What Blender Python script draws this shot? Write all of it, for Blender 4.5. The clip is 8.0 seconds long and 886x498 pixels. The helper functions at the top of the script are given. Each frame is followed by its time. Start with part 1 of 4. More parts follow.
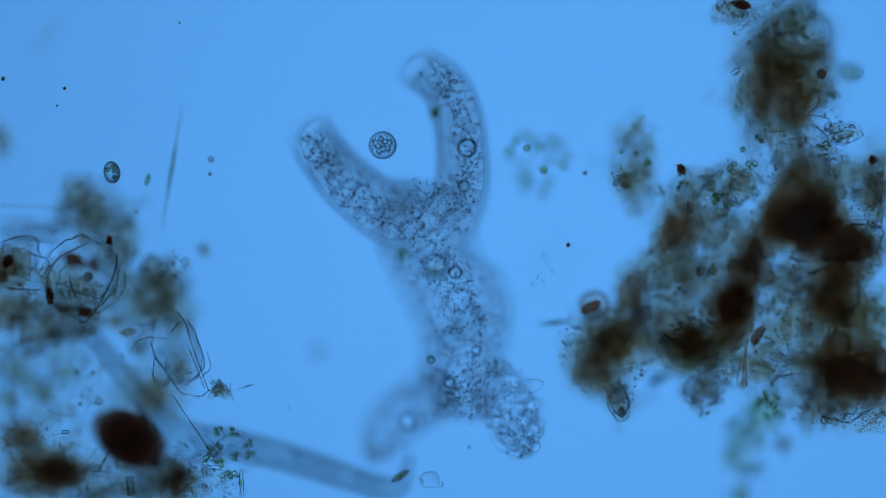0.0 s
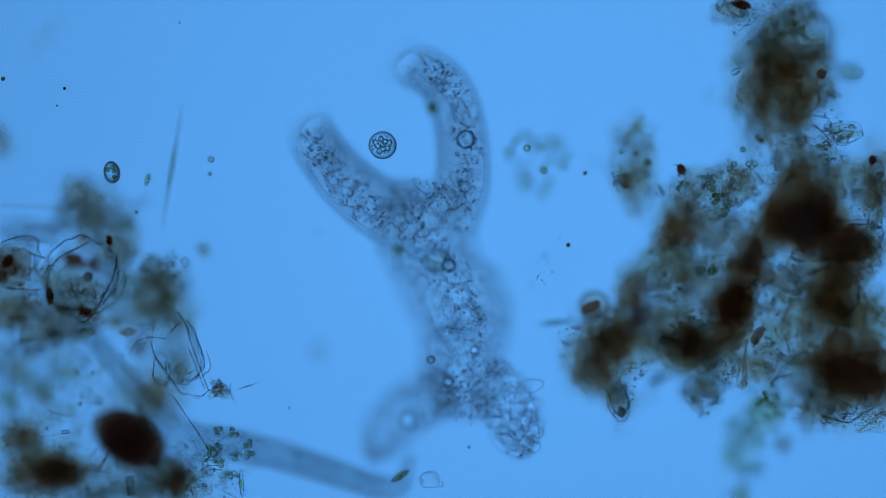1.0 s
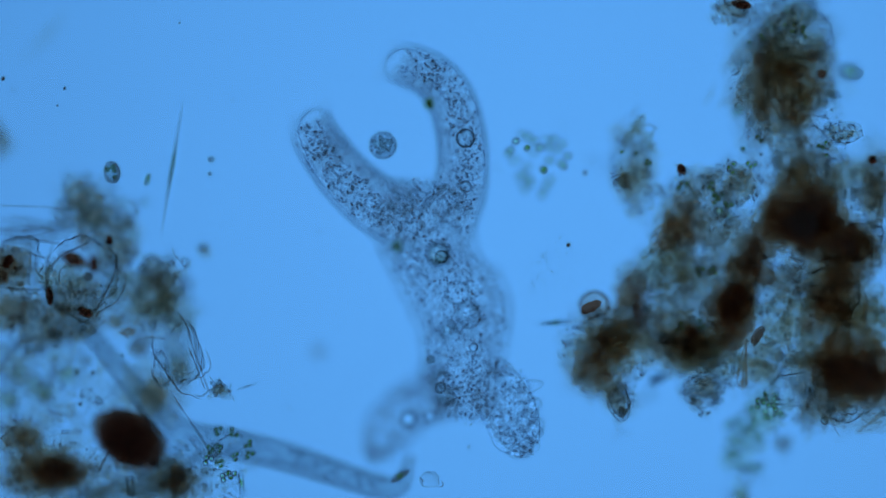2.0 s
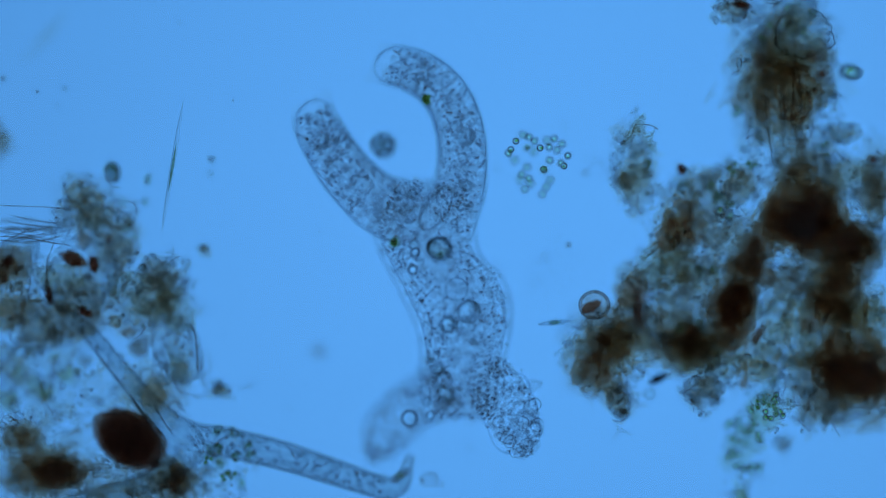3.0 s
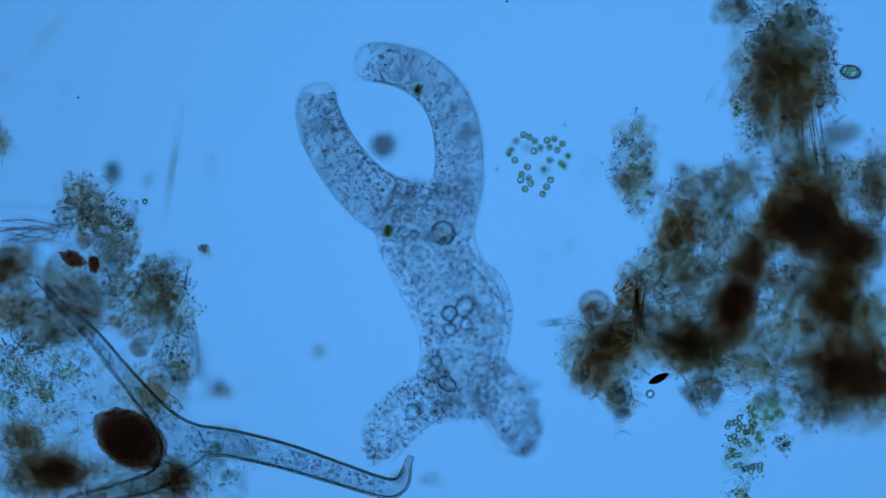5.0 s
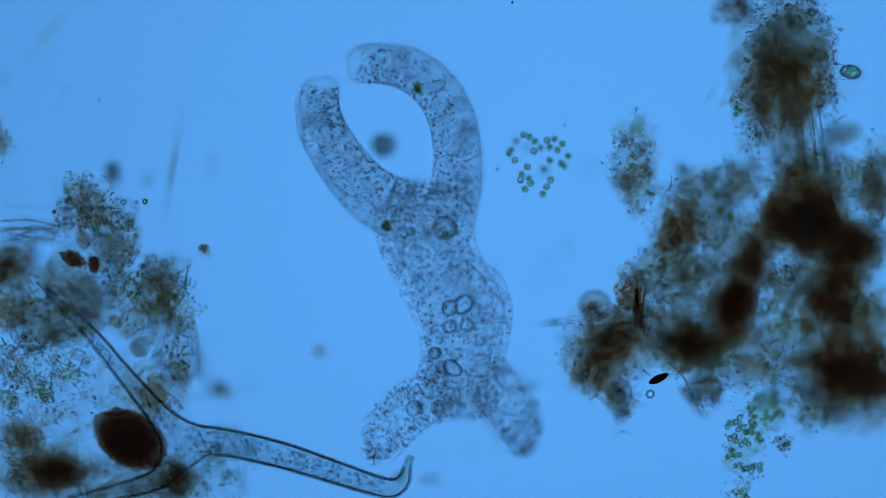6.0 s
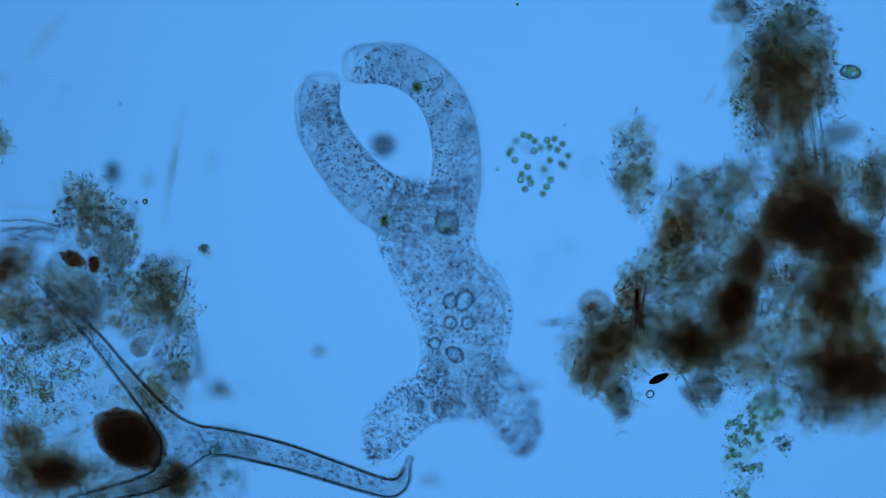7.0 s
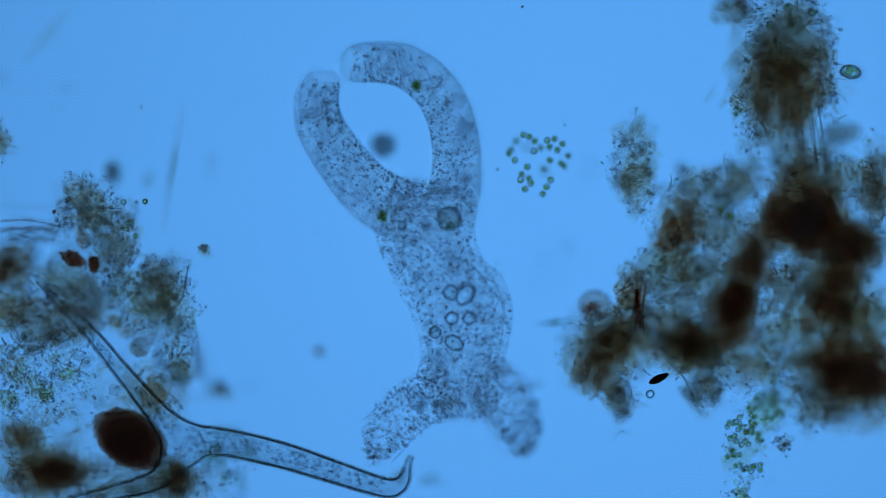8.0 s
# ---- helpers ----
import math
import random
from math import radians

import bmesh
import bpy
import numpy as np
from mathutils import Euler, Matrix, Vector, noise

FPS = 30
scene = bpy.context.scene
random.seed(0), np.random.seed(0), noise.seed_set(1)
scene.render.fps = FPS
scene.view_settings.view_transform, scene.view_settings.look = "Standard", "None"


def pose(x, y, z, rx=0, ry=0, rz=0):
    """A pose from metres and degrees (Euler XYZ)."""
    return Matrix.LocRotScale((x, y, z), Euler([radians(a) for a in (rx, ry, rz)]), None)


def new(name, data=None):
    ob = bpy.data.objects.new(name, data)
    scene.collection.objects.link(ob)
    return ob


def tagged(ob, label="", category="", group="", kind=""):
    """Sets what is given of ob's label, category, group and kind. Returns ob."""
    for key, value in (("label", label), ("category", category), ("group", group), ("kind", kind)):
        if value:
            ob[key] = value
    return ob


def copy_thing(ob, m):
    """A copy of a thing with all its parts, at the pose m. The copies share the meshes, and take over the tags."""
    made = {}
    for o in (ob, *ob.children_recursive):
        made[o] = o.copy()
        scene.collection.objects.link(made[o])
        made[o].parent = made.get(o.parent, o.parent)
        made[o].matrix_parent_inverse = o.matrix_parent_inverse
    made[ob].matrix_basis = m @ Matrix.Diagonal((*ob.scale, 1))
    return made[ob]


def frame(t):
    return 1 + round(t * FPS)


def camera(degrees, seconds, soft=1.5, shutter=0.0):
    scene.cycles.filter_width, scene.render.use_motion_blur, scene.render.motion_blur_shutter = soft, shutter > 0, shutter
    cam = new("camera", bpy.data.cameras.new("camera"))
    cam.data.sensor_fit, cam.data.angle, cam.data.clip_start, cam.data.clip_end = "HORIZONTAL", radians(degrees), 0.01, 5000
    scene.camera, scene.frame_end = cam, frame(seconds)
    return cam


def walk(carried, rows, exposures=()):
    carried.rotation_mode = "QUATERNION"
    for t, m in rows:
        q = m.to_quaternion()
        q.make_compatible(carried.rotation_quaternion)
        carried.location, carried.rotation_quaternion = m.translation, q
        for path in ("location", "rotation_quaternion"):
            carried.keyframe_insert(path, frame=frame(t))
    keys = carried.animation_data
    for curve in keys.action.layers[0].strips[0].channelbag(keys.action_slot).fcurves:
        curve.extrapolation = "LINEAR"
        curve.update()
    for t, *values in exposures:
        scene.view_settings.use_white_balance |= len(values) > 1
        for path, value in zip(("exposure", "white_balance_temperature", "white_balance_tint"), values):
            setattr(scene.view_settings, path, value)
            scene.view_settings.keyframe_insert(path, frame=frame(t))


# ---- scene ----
# A drop of pond water under a bright-field microscope, built 1000 times enlarged (1 m here is about 1 mm of the real slide).
# The field of view is 1.568 m wide; places on it are given as u (to the right) and v (downwards) in thousandths from its corner.
FOV = 3.0
DIST = 0.784 / math.tan(radians(FOV / 2))
cam = camera(FOV, 8.0, soft=0.65)
# shallow depth of field; the objective is lowered through the drop, so the sharp plane sinks
cam.data.dof.use_dof = True
cam.data.dof.focus_distance = DIST
cam.data.dof.aperture_fstop = cam.data.lens * 0.001 / (0.28 * DIST)
FOCUS = ((0, .053), (.3, .054), (.6, .058), (.9, .059), (1.2, .056), (1.5, .052), (1.7, .047), (2.8, .010), (3.5, .0),
         (4.0, -.015), (4.5, -.034), (4.7, -.038), (5.8, -.047), (6.5, -.050), (8.0, -.052))
walk(cam, [(t, pose(0, 0, DIST + f)) for t, f in FOCUS])

# matter lies in many clear layers
scene.cycles.transparent_max_bounces = 256
scene.cycles.max_bounces = 64
scene.cycles.transmission_bounces = 64

# ---- light: the lamp and condenser below the slide, and an added ambient fill ----
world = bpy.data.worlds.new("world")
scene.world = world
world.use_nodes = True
# even blue fill from all round, added to lift the darkest debris like glare
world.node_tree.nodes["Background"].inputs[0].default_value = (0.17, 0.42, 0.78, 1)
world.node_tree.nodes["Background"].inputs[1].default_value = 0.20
FIELD = (0.095, 0.362, 0.868)


# ---- materials ----
def nodes_of(name):
    m = bpy.data.materials.new(name)
    m.use_nodes = True
    nt = m.node_tree
    nt.nodes.clear()
    return m, nt, nt.nodes.new("ShaderNodeOutputMaterial")


def noise_mix(nt, a, b, scale, low=0.35, high=0.65, detail=4.0):
    """Two colours mixed by an object-space noise."""
    co = nt.nodes.new("ShaderNodeTexCoord")
    n = nt.nodes.new("ShaderNodeTexNoise")
    n.inputs["Scale"].default_value, n.inputs["Detail"].default_value = scale, detail
    nt.links.new(co.outputs["Object"], n.inputs["Vector"])
    r = nt.nodes.new("ShaderNodeValToRGB")
    r.color_ramp.elements[0].position, r.color_ramp.elements[1].position = low, high
    r.color_ramp.elements[0].color, r.color_ramp.elements[1].color = (*a, 1), (*b, 1)
    nt.links.new(n.outputs["Fac"], r.inputs["Fac"])
    return r.outputs["Color"]


def stain(name, a, b, scale=30, solid=0.0, low=0.35, high=0.65):
    """Thin translucent matter that filters the light passing through it; solid: share of its surface that is opaque."""
    m, nt, out = nodes_of(name)
    col = noise_mix(nt, a, b, scale, low, high)
    tr = nt.nodes.new("ShaderNodeBsdfTransparent")
    nt.links.new(col, tr.inputs["Color"])
    last = tr.outputs[0]
    if solid:
        di = nt.nodes.new("ShaderNodeBsdfPrincipled")
        di.inputs["Roughness"].default_value = 0.7
        nt.links.new(noise_mix(nt, (.22, .17, .14), (.50, .44, .38), scale * 2), di.inputs["Base Color"])
        mix = nt.nodes.new("ShaderNodeMixShader")
        mix.inputs[0].default_value = solid
        nt.links.new(last, mix.inputs[1])
        nt.links.new(di.outputs[0], mix.inputs[2])
        last = mix.outputs[0]
    nt.links.new(last, out.inputs[0])
    return m


def lens_matter(name, ior, a, b=None, scale=40):
    """Clear refracting matter: its edges bend the light out of the objective and look dark."""
    m, nt, out = nodes_of(name)
    r = nt.nodes.new("ShaderNodeBsdfRefraction")
    r.inputs["IOR"].default_value, r.inputs["Roughness"].default_value = ior, 0.0
    if b:
        nt.links.new(noise_mix(nt, a, b, scale), r.inputs["Color"])
    else:
        r.inputs["Color"].default_value = (*a, 1)
    nt.links.new(r.outputs[0], out.inputs[0])
    return m


def mat_matter(name, a, b, grain=420, patch=24, cover=(.40, .60), share=(.37, .48)):
    """A felt of fine coloured grains in slime, with bare gaps between its patches."""
    m, nt, out = nodes_of(name)
    tr = nt.nodes.new("ShaderNodeBsdfTransparent")
    nt.links.new(noise_mix(nt, a, b, grain, share[0], share[1], 2.0), tr.inputs["Color"])
    bare = nt.nodes.new("ShaderNodeBsdfTransparent")
    mix = nt.nodes.new("ShaderNodeMixShader")
    nt.links.new(noise_mix(nt, (0, 0, 0), (1, 1, 1), patch, cover[0], cover[1], 5.0), mix.inputs[0])
    nt.links.new(bare.outputs[0], mix.inputs[1])
    nt.links.new(tr.outputs[0], mix.inputs[2])
    nt.links.new(mix.outputs[0], out.inputs[0])
    return m


def lamp_matter():
    """The lit condenser: a disc of light, brightest in its middle, with a soft rim."""
    m, nt, out = nodes_of("condenser_light")
    co = nt.nodes.new("ShaderNodeTexCoord")
    ln = nt.nodes.new("ShaderNodeVectorMath")
    ln.operation = "DISTANCE"
    ln.inputs[1].default_value = (0.6, 0.15, -40.0)
    nt.links.new(co.outputs["Object"], ln.inputs[0])

    def chain(*steps):
        last = ln.outputs["Value"]
        for kind, value in steps:
            k = nt.nodes.new("ShaderNodeMath")
            k.operation = kind
            nt.links.new(last, k.inputs[0])
            if value is not None:
                k.inputs[1].default_value = value
            last = k.outputs[0]
        return last

    disc_light = chain(("SUBTRACT", 5.2), ("DIVIDE", 0.8), ("EXPONENT", None), ("ADD", 1.0), ("POWER", -1.0), ("MULTIPLY", 1.29))
    middle = chain(("DIVIDE", 1.6), ("POWER", 2.0), ("MULTIPLY", -0.5), ("EXPONENT", None), ("MULTIPLY", 0.35))
    both = nt.nodes.new("ShaderNodeMath")
    nt.links.new(disc_light, both.inputs[0])
    nt.links.new(middle, both.inputs[1])
    last = both.outputs[0]
    e = nt.nodes.new("ShaderNodeEmission")
    e.inputs["Color"].default_value = (*FIELD, 1)
    nt.links.new(last, e.inputs["Strength"])
    nt.links.new(e.outputs[0], out.inputs[0])
    return m


def plasm_matter():
    """Cytoplasm: a weak lens whose surface is finely mottled."""
    m, nt, out = nodes_of("amoeba_cytoplasm")
    r = nt.nodes.new("ShaderNodeBsdfRefraction")
    r.inputs["IOR"].default_value, r.inputs["Roughness"].default_value = 1.0045, 0.0
    co = nt.nodes.new("ShaderNodeTexCoord")
    n = nt.nodes.new("ShaderNodeTexNoise")
    n.inputs["Scale"].default_value, n.inputs["Detail"].default_value = 230, 2.0
    nt.links.new(co.outputs["Object"], n.inputs["Vector"])
    bu = nt.nodes.new("ShaderNodeBump")
    bu.inputs["Strength"].default_value, bu.inputs["Distance"].default_value = 1.0, .0006
    nt.links.new(n.outputs["Fac"], bu.inputs["Height"])
    nt.links.new(bu.outputs[0], r.inputs["Normal"])
    mul = nt.nodes.new("ShaderNodeVectorMath")
    mul.operation = "MULTIPLY"
    nt.links.new(noise_mix(nt, (.978, .971, .967), (1, .999, .998), 300, .38, .6, 2.0), mul.inputs[0])
    nt.links.new(noise_mix(nt, (.996, .991, .988), (1, .999, .997), 45, .35, .65, 3.0), mul.inputs[1])
    nt.links.new(mul.outputs[0], r.inputs["Color"])
    nt.links.new(r.outputs[0], out.inputs[0])
    return m


M_LIGHT = lamp_matter()
M_FELT = mat_matter("grey_grain_felt", (.64, .51, .42), (.988, .965, .94))
M_BROWNFELT = mat_matter("brown_grain_felt", (.60, .40, .29), (.985, .935, .88), 360, 20)
M_GREENFELT = mat_matter("olive_grain_felt", (.63, .53, .39), (.988, .965, .922), 400, 24)
M_SLIDE = stain("clear_glass", (.985, .99, .99), (.995, .997, .997), 3)
M_UMBER = stain("dark_brown_humus", (.953, .858, .79), (.998, .976, .956), 120, .07, .38, .62)
M_BROWN = stain("brown_humus", (.96, .865, .78), (1, .988, .966), 120, .03, .38, .62)
M_RUST = stain("red_brown_humus", (.935, .80, .715), (.997, .955, .925), 110, .04, .38, .62)
M_GREY = stain("grey_brown_film", (.987, .94, .893), (1, .997, .986), 130, .015, .38, .62)
M_HAZE = stain("pale_grey_film", (.993, .968, .940), (1, .999, .995), 130, .008, .38, .62)
# tint of the sheets that imitate the haze of unfocused debris
M_VEIL = stain("haze_veil", (0.986, 0.968, 0.954), (0.996, 0.987, 0.981), 14, .008)
M_OLIVE = stain("olive_food", (.62, .65, .40), (.86, .87, .66), 160)
M_GRAIN = stain("brown_grains", (.45, .31, .23), (.78, .64, .55), 300, .05)
M_DARKGRAIN = stain("black_brown_grains", (.30, .19, .14), (.6, .43, .34), 300)
M_FIBRE = stain("fibre_walls", (.58, .51, .48), (.84, .78, .75), 120)
M_CELLGREEN = stain("green_chloroplast", (.66, .80, .34), (.88, .95, .62), 220)
M_PALEGREEN = stain("pale_green_mucus", (.962, .955, .87), (.99, .987, .95), 60, .02)
M_CLEARCELL = lens_matter("clear_cell", 1.085, (.97, .985, .96))
M_PLASM = plasm_matter()
M_PLASMGRAIN = stain("amoeba_fine_grain", (.955, .938, .932), (.988, .979, .975), 160)
# dark colour for edge lines of amoeba and vacuoles, standing in for refraction
M_RIM = stain("amoeba_drawn_edge", (.84, .87, .90), (.94, .95, .965), 30)
M_GRANULE = lens_matter("refractile_granule", 1.10, (.97, .985, 1.0))
M_VACUOLE = lens_matter("vacuole_fluid", 1.055, (.99, 1.0, 1.0))
M_SOFTVAC = lens_matter("vacuole_soft", 1.06, (.93, .96, .95), (.99, 1, .99), 60)
M_PREY = lens_matter("round_cell_fluid", 1.045, (.98, .985, .985))
M_HYPHA = lens_matter("hypha_wall", 1.042, (.83, .83, .82), (.94, .935, .925), 90)
M_SHELL = lens_matter("thin_shell", 1.05, (.93, .95, .96))
M_REFRACT = lens_matter("refractile_flake", 1.09, (.86, .86, .86), (.97, .97, .96), 60)
M_BLACK = stain("black_spindle", (.02, .012, .01), (.10, .05, .03), 60, .05)
M_RED = stain("red_brown_body", (.64, .37, .27), (.82, .56, .44), 120, .06)
M_DULLGREEN = stain("dull_green_plastid", (.50, .56, .42), (.76, .80, .68), 160)
M_DUST = stain("dust", (.80, .76, .74), (.90, .87, .85), 60)
M_DARKCYST = stain("dark_cyst_wall", (.72, .55, .48), (.89, .77, .70), 90, .03)
M_LUMEN = lens_matter("hypha_lumen", 0.96, (.97, .97, .97))
M_HUSK = lens_matter("husk_film", 1.022, (.95, .94, .93), (.99, .985, .98), 45)
M_FOLD = stain("husk_folds", (.64, .59, .57), (.88, .85, .83), 90)
M_CLEARLINE = lens_matter("clear_grit", 1.10, (.95, .95, .93))
M_DUSTGRAIN = stain("amoeba_dust", (.84, .815, .81), (.95, .935, .93), 300)
M_LOBE = lens_matter("clear_lobe", 1.02, (.985, .985, .985), (1, .998, .998), 60)


# ---- tools for building ----
def at(u, v, z=0.0):
    k = 0.001 * (DIST - z) / DIST
    return Vector(((u - 784) * k, (441 - v) * k, z))


def ico(sub):
    bm = bmesh.new()
    bmesh.ops.create_icosphere(bm, subdivisions=sub, radius=1.0)
    v = np.array([p.co[:] for p in bm.verts])
    f = np.array([[q.index for q in p.verts] for p in bm.faces])
    bm.free()
    return v, f


ICO = {s: ico(s) for s in (1, 2, 3, 4)}
ICO[0] = (np.array(((1, 0, 0), (0, 1, 0), (-1, 0, 0), (0, -1, 0), (0, 0, 1), (0, 0, -1)), float),
          np.array([(i, (i + 1) % 4, 4) for i in range(4)] + [((i + 1) % 4, i, 5) for i in range(4)]))
RNG = np.random.default_rng(7)


class Soup:
    """Collects pieces of mesh and makes one object of them."""

    def __init__(self):
        self.v, self.f, self.n = [], [], 0

    def add(self, v, f):
        v = np.asarray(v, float)
        self.v.append(v)
        self.f.extend((np.asarray(f) + self.n).tolist())
        self.n += len(v)
        return self

    def ball(self, c, r, sub=1, turn=0.0, lean=None):
        """An ellipsoid; r is one radius or three."""
        v, f = ICO[sub]
        v = v * np.asarray(r, float)
        m = np.array((Euler(lean) if lean is not None else Euler((0, 0, turn))).to_matrix())
        return self.add(v @ m.T + np.asarray(c, float), f)

    def lump(self, c, r, turn=0.0, rough=0.25, size=2.2, sub=3, seed=0):
        """An uneven lump: an ellipsoid pushed in and out by noise at two scales."""
        v, f = ICO[sub]
        out = np.empty_like(v)
        off = Vector((seed * 3.1, seed * 1.7, seed * .9))
        for i, p in enumerate(v):
            q = Vector(p)
            k = noise.noise(q * size + off) + 0.45 * noise.noise(q * size * 2.7 + off) + .22 * noise.noise(q * size * 6.5 + off)
            out[i] = p * (1 + rough * k)
        m = np.array(Euler((0, 0, turn)).to_matrix())
        return self.add((out * np.asarray(r, float)) @ m.T + np.asarray(c, float), f)

    def tube(self, pts, radii, sides=6, flat=1.0):
        """A closed round tube along points; flat squeezes it in height."""
        pts = [Vector(p) for p in pts]
        n = len(pts)
        rad = [radii] * n if isinstance(radii, (int, float)) else radii
        vs, fs = [], []
        for i, p in enumerate(pts):
            d = (pts[min(i + 1, n - 1)] - pts[max(i - 1, 0)]).normalized()
            side = d.cross(Vector((0, 0, 1)))
            side = side.normalized() if side.length > 1e-6 else Vector((1, 0, 0))
            up = side.cross(d)
            for j in range(sides):
                a = 2 * math.pi * j / sides
                vs.append(p + side * (math.cos(a) * rad[i]) + up * (math.sin(a) * rad[i] * flat))
        quads = [[i * sides + j, i * sides + (j + 1) % sides, (i + 1) * sides + (j + 1) % sides, (i + 1) * sides + j]
                 for i in range(n - 1) for j in range(sides)]
        ends = [list(range(sides))[::-1], [(n - 1) * sides + j for j in range(sides)]]
        self.v.append(np.array([v[:] for v in vs]))
        self.f.extend([[q + self.n for q in face] for face in quads + ends])
        self.n += len(vs)
        return self

    def flake(self, c, r, rng, thick=0.0012):
        """A bent uneven flake with thickness."""
        k = int(rng.integers(6, 10))
        m = np.array(Euler((rng.normal(0, .5), rng.normal(0, .5), rng.uniform(0, 6.3))).to_matrix())
        asp = rng.uniform(.4, 1)
        ring = [(r * math.cos(a) * q, r * asp * math.sin(a) * q) for a, q in
                ((2 * math.pi * i / k, rng.uniform(.65, 1.15)) for i in range(k))]
        top = [(x, y, thick + 2.5 * (x * x - y * y)) for x, y in ring] + [(0, 0, thick)]
        low = [(x, y, z - 2 * thick) for x, y, z in top]
        f = [[i, (i + 1) % k, k] for i in range(k)]
        f += [[k + 1 + (i + 1) % k, k + 1 + i, 2 * k + 1] for i in range(k)]
        f += [[i, k + 1 + i, k + 1 + (i + 1) % k, (i + 1) % k] for i in range(k)]
        self.v.append(np.array(top + low) @ m.T + np.asarray(c, float))
        self.f.extend([[q + self.n for q in face] for face in f])
        self.n += 2 * k + 2
        return self

    def object(self, name, material, parent=None, label="", smooth=True, kind=""):
        me = bpy.data.meshes.new(name)
        v = np.concatenate(self.v)
        me.from_pydata(v.tolist(), [], self.f)
        if smooth:
            me.shade_smooth()
        me.materials.append(material)
        me.update()
        ob = new(name, me)
        ob.parent = parent
        return tagged(ob, label, kind=kind)


def thing(name, place, label, category, group="", kind=""):
    ob = new(name)
    ob.location = place
    ob.empty_display_size = 0.02
    return tagged(ob, label, category, group, kind)


def spline(pts, n):
    """n + 1 points along a smooth curve through pts (any dimension), evenly spaced."""
    p = np.array(pts, float)
    ext = np.vstack([2 * p[0] - p[1], p, 2 * p[-1] - p[-2]])
    dense = []
    for i in range(1, len(ext) - 2):
        a, b, c, d = ext[i - 1:i + 3]
        for s in np.linspace(0, 1, 24, endpoint=False):
            dense.append(.5 * (2 * b + (c - a) * s + (2 * a - 5 * b + 4 * c - d) * s * s + (3 * b - a - 3 * c + d) * s ** 3))
    dense = np.array(dense + [p[-1]])
    run = np.concatenate([[0], np.cumsum(np.linalg.norm(np.diff(dense[:, :2], axis=0), axis=1))])
    want = np.linspace(0, run[-1], n + 1)
    return np.stack([np.interp(want, run, dense[:, k]) for k in range(p.shape[1])], 1)


def between(keys, t):
    """The value at t of rows (seconds, tuple), eased smoothly."""
    ts = [k[0] for k in keys]
    vals = np.array([k[1] for k in keys], float)
    return np.array([np.interp(t, ts, vals[:, j]) for j in range(vals.shape[1])])


# ---- the slide ----
def slab(name, material, half, z0, z1, label, category):
    s = Soup()
    c = [(x * half, y * half, z) for z in (z0, z1) for x, y in ((-1, -1), (1, -1), (1, 1), (-1, 1))]
    s.add(c, [[3, 2, 1, 0], [4, 5, 6, 7]][0:1])
    s.f += [[4, 5, 6, 7], [0, 1, 5, 4], [1, 2, 6, 5], [2, 3, 7, 6], [3, 0, 4, 7]]
    return tagged(s.object(name, material, None, label, smooth=False), category=category, kind="structure")


slab("ground", M_SLIDE, 1.5, -0.20, -0.12, "clear glass microscope slide under the water", "slide")
disc = Soup()
disc.add([(12.0 * math.cos(a), 12.0 * math.sin(a), -40.0) for a in np.linspace(0, 2 * math.pi, 96, endpoint=False)], [])
disc.f.append(list(range(96)))
tagged(disc.object("backdrop", M_LIGHT, None, "even blue light field of the microscope condenser", smooth=False),
       category="light field", kind="structure")


